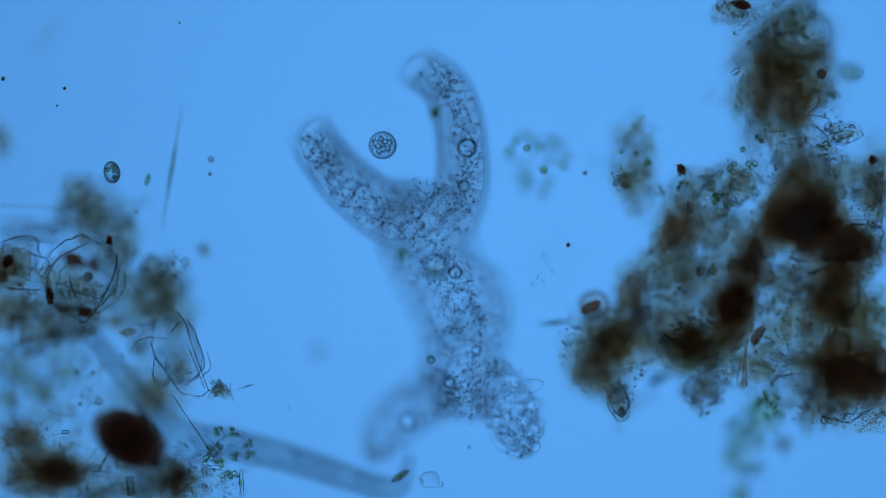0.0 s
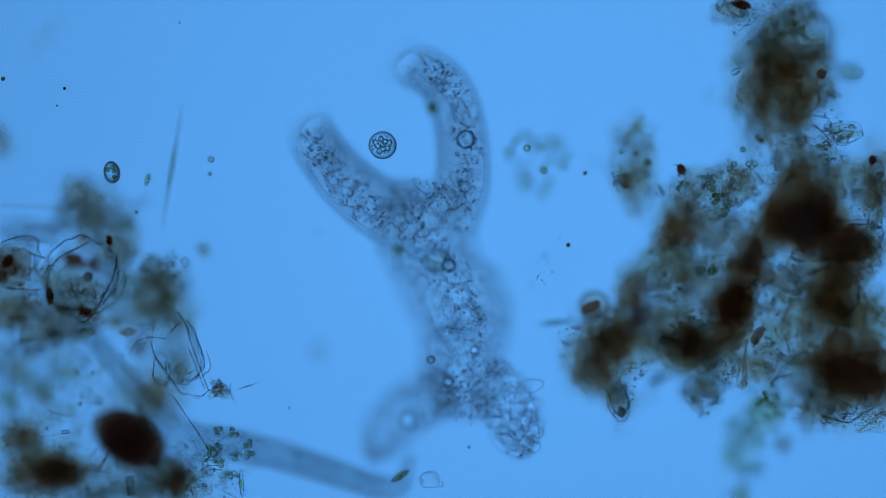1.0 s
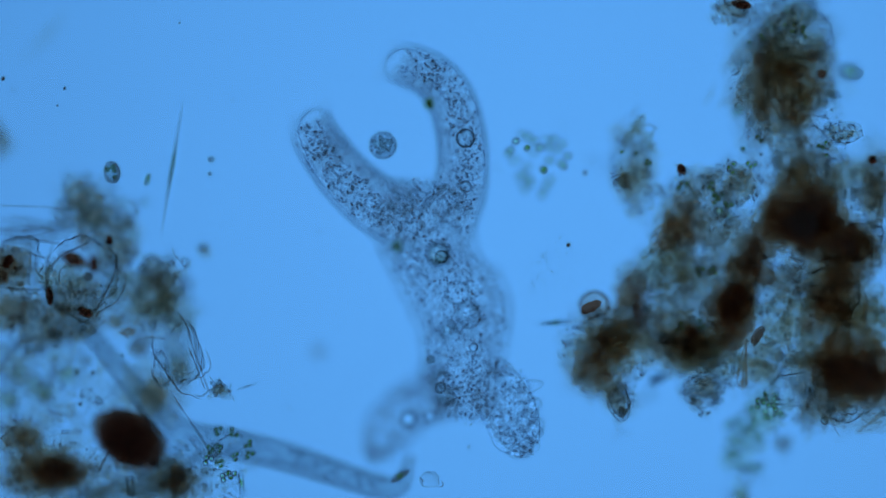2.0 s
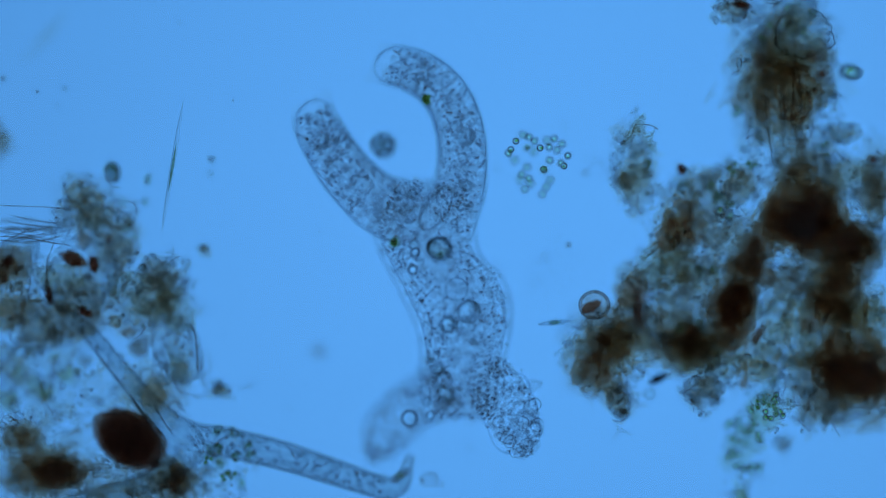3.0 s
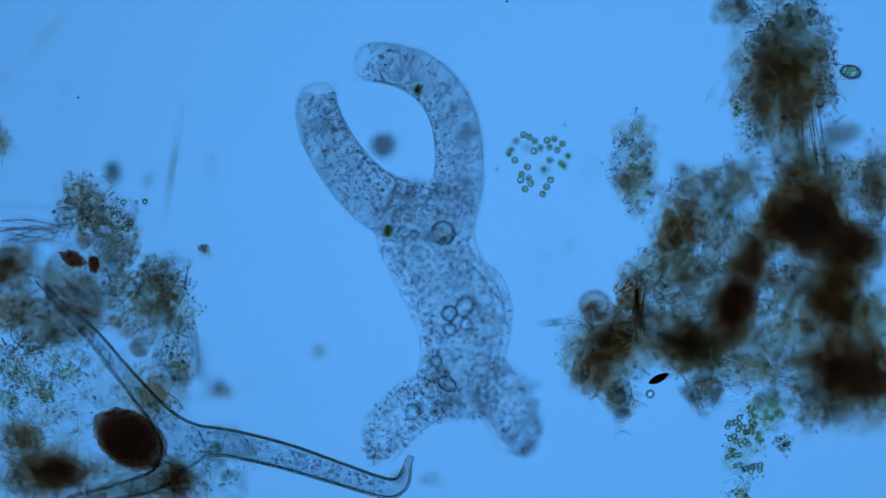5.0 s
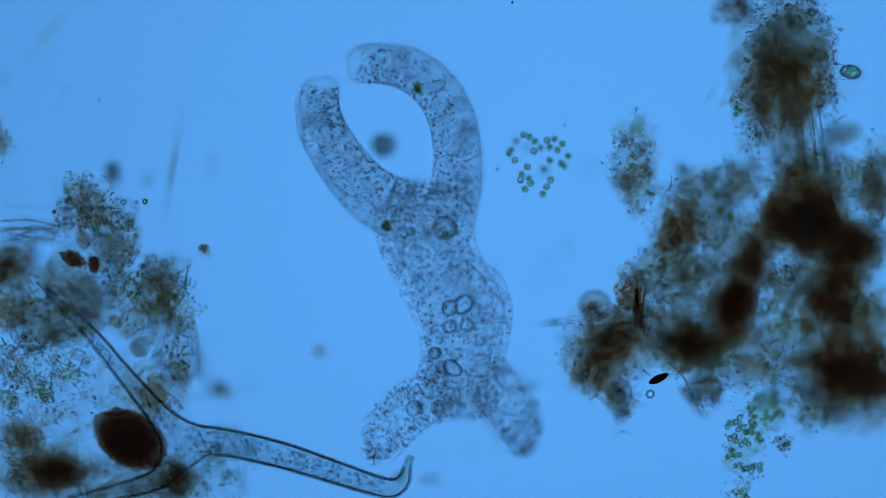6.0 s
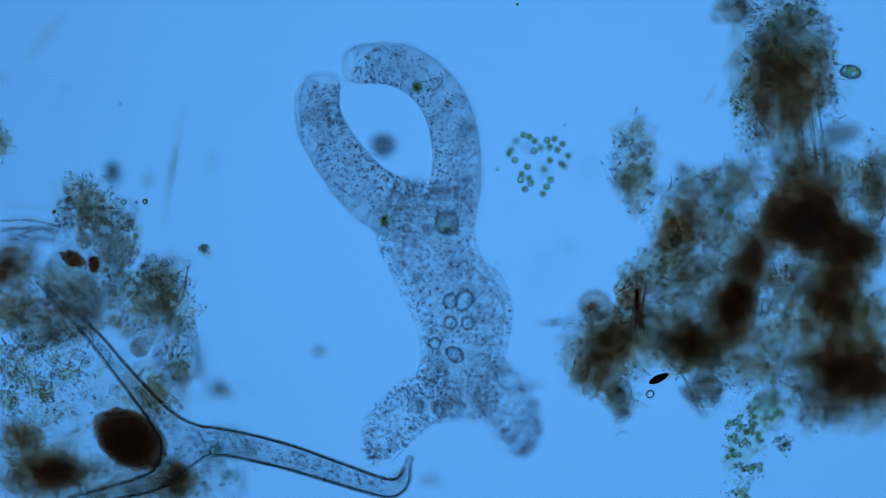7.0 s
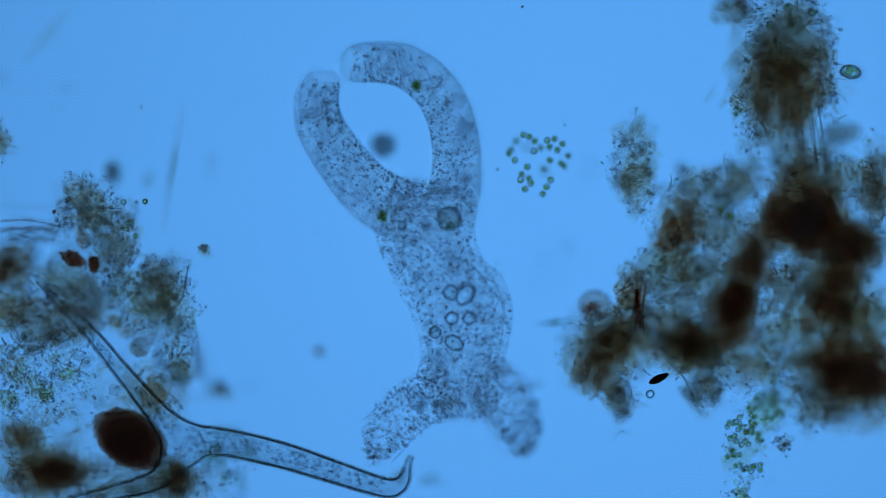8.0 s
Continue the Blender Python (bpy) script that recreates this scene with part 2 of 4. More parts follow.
# ---- debris ----
def clump(u, v, z, ru, rv, turn, material, label, grains=200, fibres=6, flakes=8, deep=0.03, rough=.4, seed=1,
          name="debris_clump", group="debris clumps", spread=1.25, grainmat=None, size=(.0007, .0020), fill=1.0):
    """A floc of rotted matter: a matrix of many uneven clots with loose grit, films, litter and fibres."""
    rng = np.random.default_rng(seed)
    root = thing(name, at(u, v, z), label, "debris", group)
    a, b = ru * .001, rv * .001
    c, s = math.cos(turn), math.sin(turn)
    dark = material in (M_UMBER, M_RUST)

    def spot(far, bias=.5):
        r, w = rng.uniform(0, 1) ** bias * far, rng.uniform(0, 6.283)
        r *= 1 + .25 * math.sin(3 * w + seed) + .2 * math.sin(7 * w + 2 * seed)
        x, y = a * r * math.cos(w), b * r * math.sin(w)
        return (x * c - y * s, x * s + y * c, rng.normal(0, deep * .75))

    # loose matter has settled in layers
    layers = [q for q in (.056, .003, -.028, -.051) if abs(q - z) < 2.8 * deep]

    def loose(far):
        x, y, _ = spot(far)
        if layers and rng.uniform() < .65:
            return (x, y, rng.choice(layers) + rng.normal(0, .0035) - z)
        return (x, y, max(-.075, min(.072, z + rng.uniform(-2.6, 2.6) * deep)) - z)

    if dark:
        for i in range(8):
            k = rng.uniform(.26, .54)
            p = spot(.8)
            Soup().lump((p[0], p[1], p[2] * .6), (a * k, b * k, deep * rng.uniform(.4, .8)), turn + rng.normal(0, .6), .6, 2.8, 3,
                        seed * 10 + i).object("lump", material, root)
    if fill:
        for i in range(3 if dark else max(1, int(4 * fill))):
            k = rng.uniform(.42, .75)
            p = spot(.6)
            Soup().lump((p[0], p[1], p[2] * .8), (a * k, b * k, deep * rng.uniform(.3, .6)), turn + rng.normal(0, .8), .5, 2.6, 3,
                        seed * 17 + i).object("slime", M_BROWN if dark else material, root)
    if fill >= 1 and min(ru, rv) > 20:
        # wide sheets added low down for the soft haze between clumps
        for side in (-1, 1):
            Soup().lump((*(np.array(spot(.3)[:2])), -rng.uniform(.075, .105) - z), (a * 1.05, b * 1.05, .008), turn, .55, 1.7, 3,
                        seed * 23 + side).object("haze_sheet", M_VEIL, root)
    felt = M_BROWNFELT if dark or material is M_BROWN else M_GREENFELT if material is M_PALEGREEN or seed % 3 == 0 else M_FELT
    for q in [p for p in layers if rng.uniform() < .55] if fill >= .5 else ():
        k = rng.uniform(.62, .95)
        p = spot(.5)
        Soup().lump((p[0], p[1], q + rng.normal(0, .004) - z), (a * k, b * k, .0045), turn + rng.normal(0, .5), .75, 2.4, 3,
                    seed * 41 + int(q * 900)).object("felt", felt, root)
    n = int(fill * ru * rv * .022 * (1.0 if not dark else .5)) + (8 if fill else 0)
    g = Soup()
    for i in range(min(int(n * 1.4), 215)):
        k = .0016 + .0062 * rng.uniform() ** 2.2
        g.lump(spot(1.12, .6), (k * rng.uniform(.7, 1.6), k * rng.uniform(.5, 1), k * rng.uniform(.4, .9)), rng.uniform(0, 3), .9, 3.2, 2, seed * 31 + i)
    if n:
        g.object("matrix", M_GREY if material is M_BROWN or dark else material, root, kind="stuff")
    if grains:
        g, d = Soup(), Soup()
        for i in range(int(grains * 1.9)):
            r = size[0] + (size[1] - size[0]) * rng.uniform() ** 3
            (d if i % 24 == 0 and fill else g).ball(loose(spread), (r, r * rng.uniform(.5, 1), r * .8), 0, rng.uniform(0, 3))
        g.object("grit", grainmat or M_GRAIN, root, kind="stuff")
        if d.n:
            d.object("dark_grit", M_DARKGRAIN, root, kind="stuff")
        d = Soup()
        for i in range(int(grains * .7) if fill else 1):
            r = .0008 + .0024 * rng.uniform() ** 3.5
            d.ball(loose(spread), (r * rng.uniform(1, 1.6), r, r), 2 if r > .0015 else 1, rng.uniform(0, 3))
        d.object("refractile_grit", M_CLEARLINE, root, kind="stuff")
    if flakes:
        g = Soup()
        for i in range(flakes):
            g.flake(loose(spread * .95), rng.uniform(.004, .013), rng)
        g.object("litter", M_REFRACT, root, smooth=False, kind="stuff")
        g = Soup()
        for i in range(flakes):
            g.flake(loose(spread), rng.uniform(.006, .018), rng)
        g.object("film", M_GREY, root, smooth=False, kind="stuff")
    for i in range(2 * fibres):
        p = np.array(loose(spread))
        w, ln, bend = rng.uniform(0, 6.283), rng.uniform(.006, .022), rng.normal(0, 22)
        pts = [p + np.array((math.cos(w) * q - math.sin(w) * bend * q * q, math.sin(w) * q + math.cos(w) * bend * q * q, rng.normal(0, .001)))
               for q in np.linspace(-ln, ln, 8)]
        Soup().tube(pts, rng.uniform(.0004, .0009), 5).object("fibre", M_FIBRE, root)
    return root


DARK, MID = "dark brown opaque lump of rotted plant matter", "translucent grey-brown floc of fine debris"
# u, v, z, ru, rv, turn, material, label, grains, fibres, flakes, depth
SEED = [2]


def floc(u, v, z, ru, rv, turn, material, label, grains, fibres, flakes, deep):
    SEED[0] += 1
    clump(u, v, z, ru, rv, turn, material, label, grains, fibres, flakes, deep * 1.1, .3, SEED[0])


floc(1418, 382, -0.005, 54, 76, 0.2, M_UMBER, DARK, 260, 8, 10, 0.05)
floc(1372, 405, 0.0, 40, 46, 0.4, M_UMBER, DARK, 200, 4, 6, 0.04)
floc(1490, 432, 0.03, 62, 28, 0.2, M_UMBER, DARK, 200, 6, 8, 0.035)
floc(1322, 490, 0.005, 30, 46, -0.3, M_UMBER, DARK, 200, 3, 6, 0.035)
floc(1302, 562, 0.015, 36, 54, -0.3, M_UMBER, DARK, 220, 4, 8, 0.035)
floc(1528, 672, 0.0, 82, 72, 0.1, M_UMBER, DARK, 300, 8, 10, 0.05)
floc(1200, 402, -0.02, 32, 52, -0.35, M_RUST, 'red-brown translucent lump of humus', 200, 4, 8, 0.03)
floc(1488, 530, -0.01, 52, 55, 0.0, M_BROWN, MID, 300, 6, 10, 0.04)
floc(1550, 350, 0.03, 24, 52, -0.2, M_GREY, MID, 160, 5, 6, 0.03)
floc(1040, 640, -0.015, 36, 46, 0.0, M_UMBER, DARK, 260, 5, 8, 0.035)
floc(1085, 590, 0.02, 44, 40, 0.3, M_BROWN, MID, 300, 5, 10, 0.03)
floc(1094, 700, -0.01, 20, 42, 0.25, M_GREY, MID, 160, 3, 8, 0.03)
floc(1240, 620, 0.0, 50, 38, 0.0, M_GREY, MID, 320, 6, 10, 0.04)
floc(1170, 565, 0.02, 62, 56, 0.0, M_HAZE, MID, 420, 8, 12, 0.04)
floc(1255, 500, 0.01, 70, 42, 0.0, M_HAZE, MID, 420, 8, 12, 0.04)
floc(1400, 590, 0.01, 70, 60, 0.0, M_GREY, MID, 420, 8, 14, 0.04)
floc(1250, 340, 0.03, 60, 40, 0.2, M_HAZE, MID, 380, 6, 12, 0.03)
floc(1390, 60, -0.01, 52, 70, 0.0, M_HAZE, MID, 420, 10, 12, 0.04)
floc(1392, 150, -0.02, 66, 84, 0.0, M_BROWN, MID, 360, 12, 12, 0.035)
floc(1388, 245, 0.0, 56, 60, 0.0, M_HAZE, MID, 400, 10, 12, 0.04)
floc(1440, 650, 0.02, 60, 50, 0.0, M_GREY, MID, 320, 8, 14, 0.04)
floc(1125, 300, -0.05, 32, 75, 0.1, M_GREY, MID, 420, 3, 10, 0.02)
floc(1245, 695, 0.0, 30, 26, 0.0, M_HAZE, MID, 220, 5, 8, 0.03)
floc(1310, 325, 0.02, 40, 30, 0.0, M_GREY, MID, 220, 6, 6, 0.03)
floc(1120, 530, -0.03, 30, 50, 0.0, M_BROWN, MID, 160, 4, 4, 0.03)
floc(1200, 620, -0.02, 50, 34, 0.0, M_GREY, MID, 200, 4, 6, 0.03)
floc(1300, 15, 0.05, 26, 26, 0.0, M_GREY, MID, 160, 2, 6, 0.03)
floc(1180, 480, 0.0, 50, 46, 0.0, M_HAZE, MID, 300, 4, 8, 0.04)
floc(1290, 420, 0.01, 60, 56, 0.0, M_HAZE, MID, 360, 5, 10, 0.045)
floc(1440, 305, 0.0, 56, 46, 0.0, M_GREY, MID, 360, 8, 10, 0.045)
floc(1530, 560, 0.01, 50, 62, 0.0, M_GREY, MID, 300, 5, 8, 0.045)
floc(1392, 505, 0.0, 36, 36, 0.0, M_HAZE, MID, 160, 3, 6, 0.04)
floc(1450, 490, 0.0, 50, 46, 0.0, M_GREY, MID, 260, 5, 8, 0.045)
floc(1320, 650, 0.01, 64, 36, 0.0, M_GREY, MID, 300, 6, 8, 0.04)
floc(1440, 398, 0.0, 50, 52, 0.2, M_UMBER, DARK, 120, 4, 6, 0.035)
floc(1500, 478, 0.0, 44, 34, 0.2, M_BROWN, MID, 160, 4, 6, 0.035)
floc(285, 545, -0.045, 46, 62, 0.2, M_HAZE, MID, 300, 4, 8, 0.012)
floc(1456, 385, 0.005, 46, 62, 0.1, M_UMBER, DARK, 100, 3, 4, 0.035)
floc(1410, 335, 0.0, 40, 40, 0.1, M_BROWN, MID, 100, 3, 4, 0.035)
floc(1286, 562, 0.0, 40, 56, -0.2, M_UMBER, DARK, 100, 3, 4, 0.035)
floc(1340, 448, 0.0, 30, 42, -0.4, M_UMBER, DARK, 140, 3, 4, 0.035)
floc(1240, 606, 0.0, 40, 30, 0.0, M_GREY, MID, 160, 3, 6, 0.035)
floc(1206, 398, -0.01, 36, 58, -0.3, M_GREY, MID, 160, 3, 4, 0.03)
floc(1515, 440, 0.01, 50, 34, 0.2, M_BROWN, MID, 120, 4, 6, 0.035)
floc(30, 545, -0.03, 44, 34, 0.0, M_BROWN, MID, 160, 3, 6, 0.025)
floc(110, 492, -0.02, 50, 30, 0.0, M_HAZE, MID, 160, 3, 6, 0.03)
floc(1468, 548, 0.01, 36, 42, 0.3, M_BROWN, MID, 200, 4, 6, 0.03)
floc(1530, 440, -0.02, 36, 40, 0.0, M_GREY, MID, 200, 4, 6, 0.04)
floc(1505, 330, 0.0, 50, 40, 0.0, M_HAZE, MID, 260, 5, 8, 0.045)
floc(1460, 720, 0.0, 50, 30, 0.2, M_HAZE, MID, 220, 6, 8, 0.04)
floc(142, 362, -0.03, 36, 40, 0.0, M_GREY, MID, 300, 6, 10, 0.02)
floc(165, 380, -0.045, 44, 50, 0.0, M_HAZE, MID, 300, 8, 10, 0.015)
floc(15, 480, 0.02, 40, 32, 0.2, M_UMBER, DARK, 160, 4, 6, 0.03)
floc(290, 485, -0.03, 32, 32, 0.0, M_HAZE, MID, 260, 3, 8, 0.03)
floc(245, 532, -0.035, 66, 46, 0.2, M_HAZE, MID, 560, 8, 14, 0.018)
floc(76, 572, -0.015, 56, 40, 0.0, M_HAZE, MID, 320, 6, 10, 0.03)
floc(82, 836, -0.02, 70, 33, 0.0, M_UMBER, DARK, 160, 4, 6, 0.03)
floc(112, 838, -0.02, 36, 26, 0.0, M_UMBER, DARK, 80, 2, 3, 0.02)
floc(313, 852, -0.02, 20, 26, 0.2, M_UMBER, DARK, 120, 2, 4, 0.03)
floc(200, 860, 0.0, 130, 40, 0.0, M_HAZE, MID, 420, 14, 16, 0.04)
floc(285, 705, -0.045, 34, 40, 0.4, M_BROWN, MID, 120, 3, 4, 0.012)
floc(130, 545, 0.02, 60, 40, 0.3, M_HAZE, MID, 300, 8, 10, 0.03)
floc(310, 850, 0.0, 40, 36, 0.0, M_GREY, MID, 260, 8, 8, 0.03)
floc(362, 440, -0.04, 8, 9, 0.0, M_HAZE, MID, 20, 0, 2, 0.01)
floc(36, 772, -0.03, 36, 30, 0.0, M_BROWN, MID, 160, 4, 6, 0.03)
floc(255, 700, -0.03, 70, 44, 0.3, M_HAZE, MID, 60, 1, 2, 0.012)
floc(318, 640, -0.042, 20, 46, 0.2, M_HAZE, MID, 140, 3, 6, 0.01)
floc(90, 832, 0.02, 100, 44, 0.0, M_GREY, MID, 160, 4, 6, 0.03)
floc(1332, 120, -0.03, 34, 100, 0.0, M_HAZE, MID, 260, 5, 8, 0.03)
floc(1412, 120, 0.0, 52, 90, 0.0, M_HAZE, MID, 200, 5, 8, 0.03)
floc(1080, 645, 0.0, 42, 50, 0.0, M_BROWN, MID, 200, 4, 8, 0.03)
floc(1050, 590, 0.0, 40, 40, 0.0, M_GREY, MID, 220, 4, 8, 0.03)
floc(1120, 605, 0.0, 46, 40, 0.0, M_GREY, MID, 160, 4, 6, 0.03)
floc(1200, 592, 0.0, 60, 40, 0.0, M_HAZE, MID, 200, 4, 6, 0.03)
floc(1548, 310, -0.02, 28, 60, 0.0, M_HAZE, MID, 120, 4, 6, 0.03)
floc(1506, 654, 0.0, 62, 56, 0.1, M_UMBER, DARK, 80, 3, 4, 0.03)
floc(1298, 528, 0.0, 34, 48, -0.2, M_UMBER, DARK, 80, 3, 4, 0.03)
floc(205, 430, -0.04, 34, 60, 0.0, M_HAZE, MID, 360, 4, 10, 0.016)

LOOSE = "loose scatter of fine grit and shell bits low in the water"
clump(70, 690, -.053, 78, 66, .2, M_HAZE, LOOSE, 330, 2, 5, .008, seed=91, fill=.3)
clump(120, 620, -.052, 60, 34, 0, M_HAZE, LOOSE, 170, 1, 4, .008, seed=92, fill=.3)
clump(190, 665, -.02, 70, 50, 0, M_HAZE, "thin scatter of fine grit and rods in the water", 90, 1, 3, .02, seed=101, fill=.2)
clump(60, 715, -.02, 80, 60, 0, M_HAZE, "thin scatter of fine grit and rods in the water", 200, 2, 5, .02, seed=102, fill=.2)
for k, (u, v, r) in enumerate(((34, 658, 18), (126, 660, 20), (58, 684, 22), (84, 696, 14), (22, 706, 20))):
    clump(u, v, -.052, r, r * .8, .3 * k, M_PALEGREEN, "small olive patch of fine floc low in the water", 34, 0, 1, .006, seed=130 + k, fill=.5)
clump(30, 640, -.05, 36, 36, 0, M_GREY, "small yellow-grey patch of floc low in the water", 120, 2, 6, .01, seed=93, fill=.5)
clump(110, 760, .045, 90, 40, .3, M_HAZE, "thin scatter of clear grit in the water", 60, 1, 6, .02, seed=94, fill=.12, size=(.0006, .0016))
clump(100, 640, .04, 90, 60, .3, M_HAZE, "thin scatter of clear grit in the water", 26, 0, 1, .02, seed=95, fill=.12, size=(.0006, .0016))
clump(1490, 235, .055, 24, 15, .1, M_GREY, "small crumb of grey floc", 90, 2, 8, .01, seed=96)
clump(1338, 165, -.05, 22, 80, 0, M_HAZE, "ragged grey floc low in the water", 260, 6, 8, .01, seed=97, fill=.5)
clump(1455, 130, -.05, 26, 80, -.1, M_HAZE, "ragged grey floc low in the water", 260, 8, 8, .01, seed=98, fill=.5)
clump(1400, 25, -.05, 60, 30, 0, M_HAZE, "ragged grey floc low in the water", 220, 6, 8, .01, seed=99, fill=.3)
big = thing("dark_cyst", at(230, 777, -.038), "large oval dark red-brown opaque cyst among debris", "cyst")
for k, q in enumerate((1, .94, .87, .78, .66)):
    Soup().lump((0, 0, .004 - .002 * k), (.070 * q, .048 * q, .036 * q), -.58, .13, 3.4, 4, 5 + k).object("body" if k == 0 else "layer", M_DARKCYST, big)
for k in range(6):
    Soup().lump((.022 * math.cos(k * 1.05), .016 * math.sin(k * 1.05), .004 * k - .01), (.032, .024, .012), k * .7, .4, 2.2, 4, k + 6).object("contents", M_UMBER, big)


# ---- amoeba ----
LEFT_ARM = ((0, ((745, 385), (682, 371), (624, 332), (584, 288), (558, 252), (553, 214))),
            (1.5, ((745, 385), (679, 369), (621, 329), (581, 283), (556, 247), (553, 204))),
            (3.5, ((745, 385), (668, 355), (614, 302), (578, 245), (558, 205), (549, 170))),
            (4.5, ((745, 385), (664, 350), (611, 298), (575, 238), (560, 195), (558, 151))),
            (6.5, ((745, 385), (660, 346), (607, 290), (570, 228), (562, 178), (577, 128))),
            (8.0, ((745, 385), (660, 345), (606, 287), (568, 225), (560, 175), (576, 123))))
RIGHT_ARM = ((0, ((790, 400), (817, 325), (817, 245), (801, 177), (770, 138), (719, 113))),
             (1.5, ((790, 400), (818, 320), (817, 238), (797, 167), (758, 127), (694, 106))),
             (3.5, ((790, 400), (815, 310), (812, 225), (781, 163), (727, 127), (655, 111))),
             (4.5, ((790, 400), (813, 305), (806, 215), (771, 152), (710, 118), (633, 105))),
             (6.5, ((790, 400), (808, 300), (798, 212), (760, 149), (698, 115), (604, 118))),
             (8.0, ((790, 400), (808, 298), (797, 209), (759, 146), (696, 112), (600, 115))))


def arm_line(keys, t, n):
    p = between([(k, np.array(q).ravel()) for k, q in keys], t).reshape(-1, 2)
    return spline(p, n)


amoeba = thing("amoeba", (0, 0, 0), "pale translucent granular amoeba closing two arms round a round cell", "amoeba")
MOVES = []


def granules(rng, n, spot, material, name, parent, rmin=.0018, rmax=.0034):
    s = Soup()
    for i in range(n):
        r = rng.uniform(rmin, rmax)
        s.ball(spot(), (r, r * rng.uniform(.7, 1), r), 2 if material is M_GRANULE else 1, rng.uniform(0, 3))
    return s.object(name, material, parent, kind="stuff")


def rounded(c):
    return math.copysign(abs(c) ** .45, c)


def squeezed(y, h, side):
    """Across the arm: its upper part narrows towards the outer flank."""
    f = .26 * max(0, h)
    return y * (1 - f) + side * f


def domed(h, low, brow, top):
    """Height of the body's skin: h runs from -1 (flat underside) over 0 (widest, at brow) to 1 (top)."""
    return brow + (h * (top - brow) if h > 0 else h * (brow - low))


def breadth(h):
    return max(0.0, 1 - abs(h) ** 4.44) ** .225


SKIN = (-.059, -.047, .055)


def arm(name, keys, widths, seed, lean):
    """A pseudopod in rigid overlapping pieces that slide along its changing line."""
    rng = np.random.default_rng(seed)
    n = 11
    side = 1 if lean > 0 else -1
    mid = arm_line(keys, 4.5, n)
    ways = [math.atan2(-d[1], d[0]) for d in np.diff(mid, axis=0)]
    step = np.linalg.norm(mid[1] - mid[0]) * .001
    for i in range(1, n + 1):
        bend = (ways[min(i, n - 1)] - ways[i - 1] + math.pi) % (2 * math.pi) - math.pi
        if i == n:
            bend = (ways[-1] - ways[-3] + math.pi) % (2 * math.pi) - math.pi
            bend *= .5
        bend = .5 * bend / step
        span = 3 * step if i == n else 0
        w = np.interp(i / n, np.linspace(0, 1, len(widths)), widths) * .0005
        tip = i == n
        half = step * 2.0
        if i == n - 1:
            continue
        seg = Soup()
        ring = []
        if tip:
            ring = [(x, 1.0, max(.02, math.sin(.5 * math.pi * min(1, (x + .105) / (2 * step))) ** 2)) for x in np.linspace(-.105, -w, 12)] + \
                   [(-w + w * math.sin(a), math.cos(a), math.cos(a) ** .8) for a in np.linspace(.15, 1.5, 9)]
        else:
            # height tapers to both ends, so that neighbours add up to an even thickness
            ring = [(x, 1 - .04 * (abs(x) / half) ** 4, max(.02, math.cos(.5 * math.pi * x / half) ** 2)) for x in np.linspace(-half, half, 19)]
        vs, sides = [], 28
        for x, q, up in ring:
            for j in range(sides):
                a = 2 * math.pi * j / sides
                h = rounded(math.sin(a))
                vs.append((x, w * q * squeezed(rounded(math.cos(a)), h, side) + bend * x * (x + span), up * domed(h, *SKIN)))
        fs = [[k * sides + j, k * sides + (j + 1) % sides, (k + 1) * sides + (j + 1) % sides, (k + 1) * sides + j]
              for k in range(len(ring) - 1) for j in range(sides)]
        fs += [list(range(sides))[::-1], [(len(ring) - 1) * sides + j for j in range(sides)]]
        seg.v.append(np.array(vs))
        seg.f, seg.n = fs, len(vs)
        ob = seg.object(name + ("_tip" if tip else "_segment"), M_PLASM, amoeba)
        # dark tubes along both flanks and round the tip draw the skin's refraction line
        inner, outer = (-.3, .12), (-.3, .2, .86)
        for sgn, heights in ((1, outer if lean > 0 else inner), (-1, inner if lean > 0 else outer)):
            for h in heights if i > (1 if heights is outer else 3) and i != n - 2 else ():
                k = squeezed(sgn * breadth(h), h, side)
                h = domed(h, *SKIN)
                if tip:
                    pts = [(x, w * q * k + bend * x * (x + span), h) for x, q, _ in ring]
                else:
                    pts = [(x, w * k + bend * x * (x + span), h) for x in np.linspace(-.026, .026, 9)]
                Soup().tube(pts, .0010 if tip else [.0003, .0006, .0009, .0011, .0011, .0011, .0009, .0006, .0003], 5).object("drawn_edge", M_RIM, ob)

        def spot():
            x, layer = rng.uniform(-.034, .034) - (.055 if tip else 0), rng.uniform()
            if layer < .36:
                h = rng.uniform(-.8, .04)
                y = -side * (1 - 1.85 * rng.uniform() ** 1.7)
            else:
                h = rng.uniform(.80, .99) if layer < .65 else rng.uniform(.18, .68)
                y = rng.uniform(-1, 1)
            h = max(-.95, h)
            return (x, w * .93 * squeezed(y * breadth(h), h, side) + bend * x * (x + span), domed(h, *SKIN))
        granules(rng, 72, spot, M_GRANULE, "granulation", ob, .0018, .0029)
        granules(rng, 34, spot, M_PLASMGRAIN, "fine_grit", ob, .0025, .0055)
        granules(rng, 30, spot, M_GRAIN, "dark_grit", ob, .0012, .0022)
        granules(rng, 90, spot, M_DUSTGRAIN, "dust", ob, .0008, .0021)
        rows = []
        for t in np.arange(0, 8.01, .5):
            line = arm_line(keys, t, n)
            p = line[i]
            d = line[n] - line[n - 3] if i == n else line[i + 1] - line[i - 1]
            q = at(p[0], p[1], .004)
            rows.append((float(t), pose(q.x, q.y, q.z, 0, 0, math.degrees(math.atan2(-d[1], d[0])))))
        MOVES.append((ob, rows))


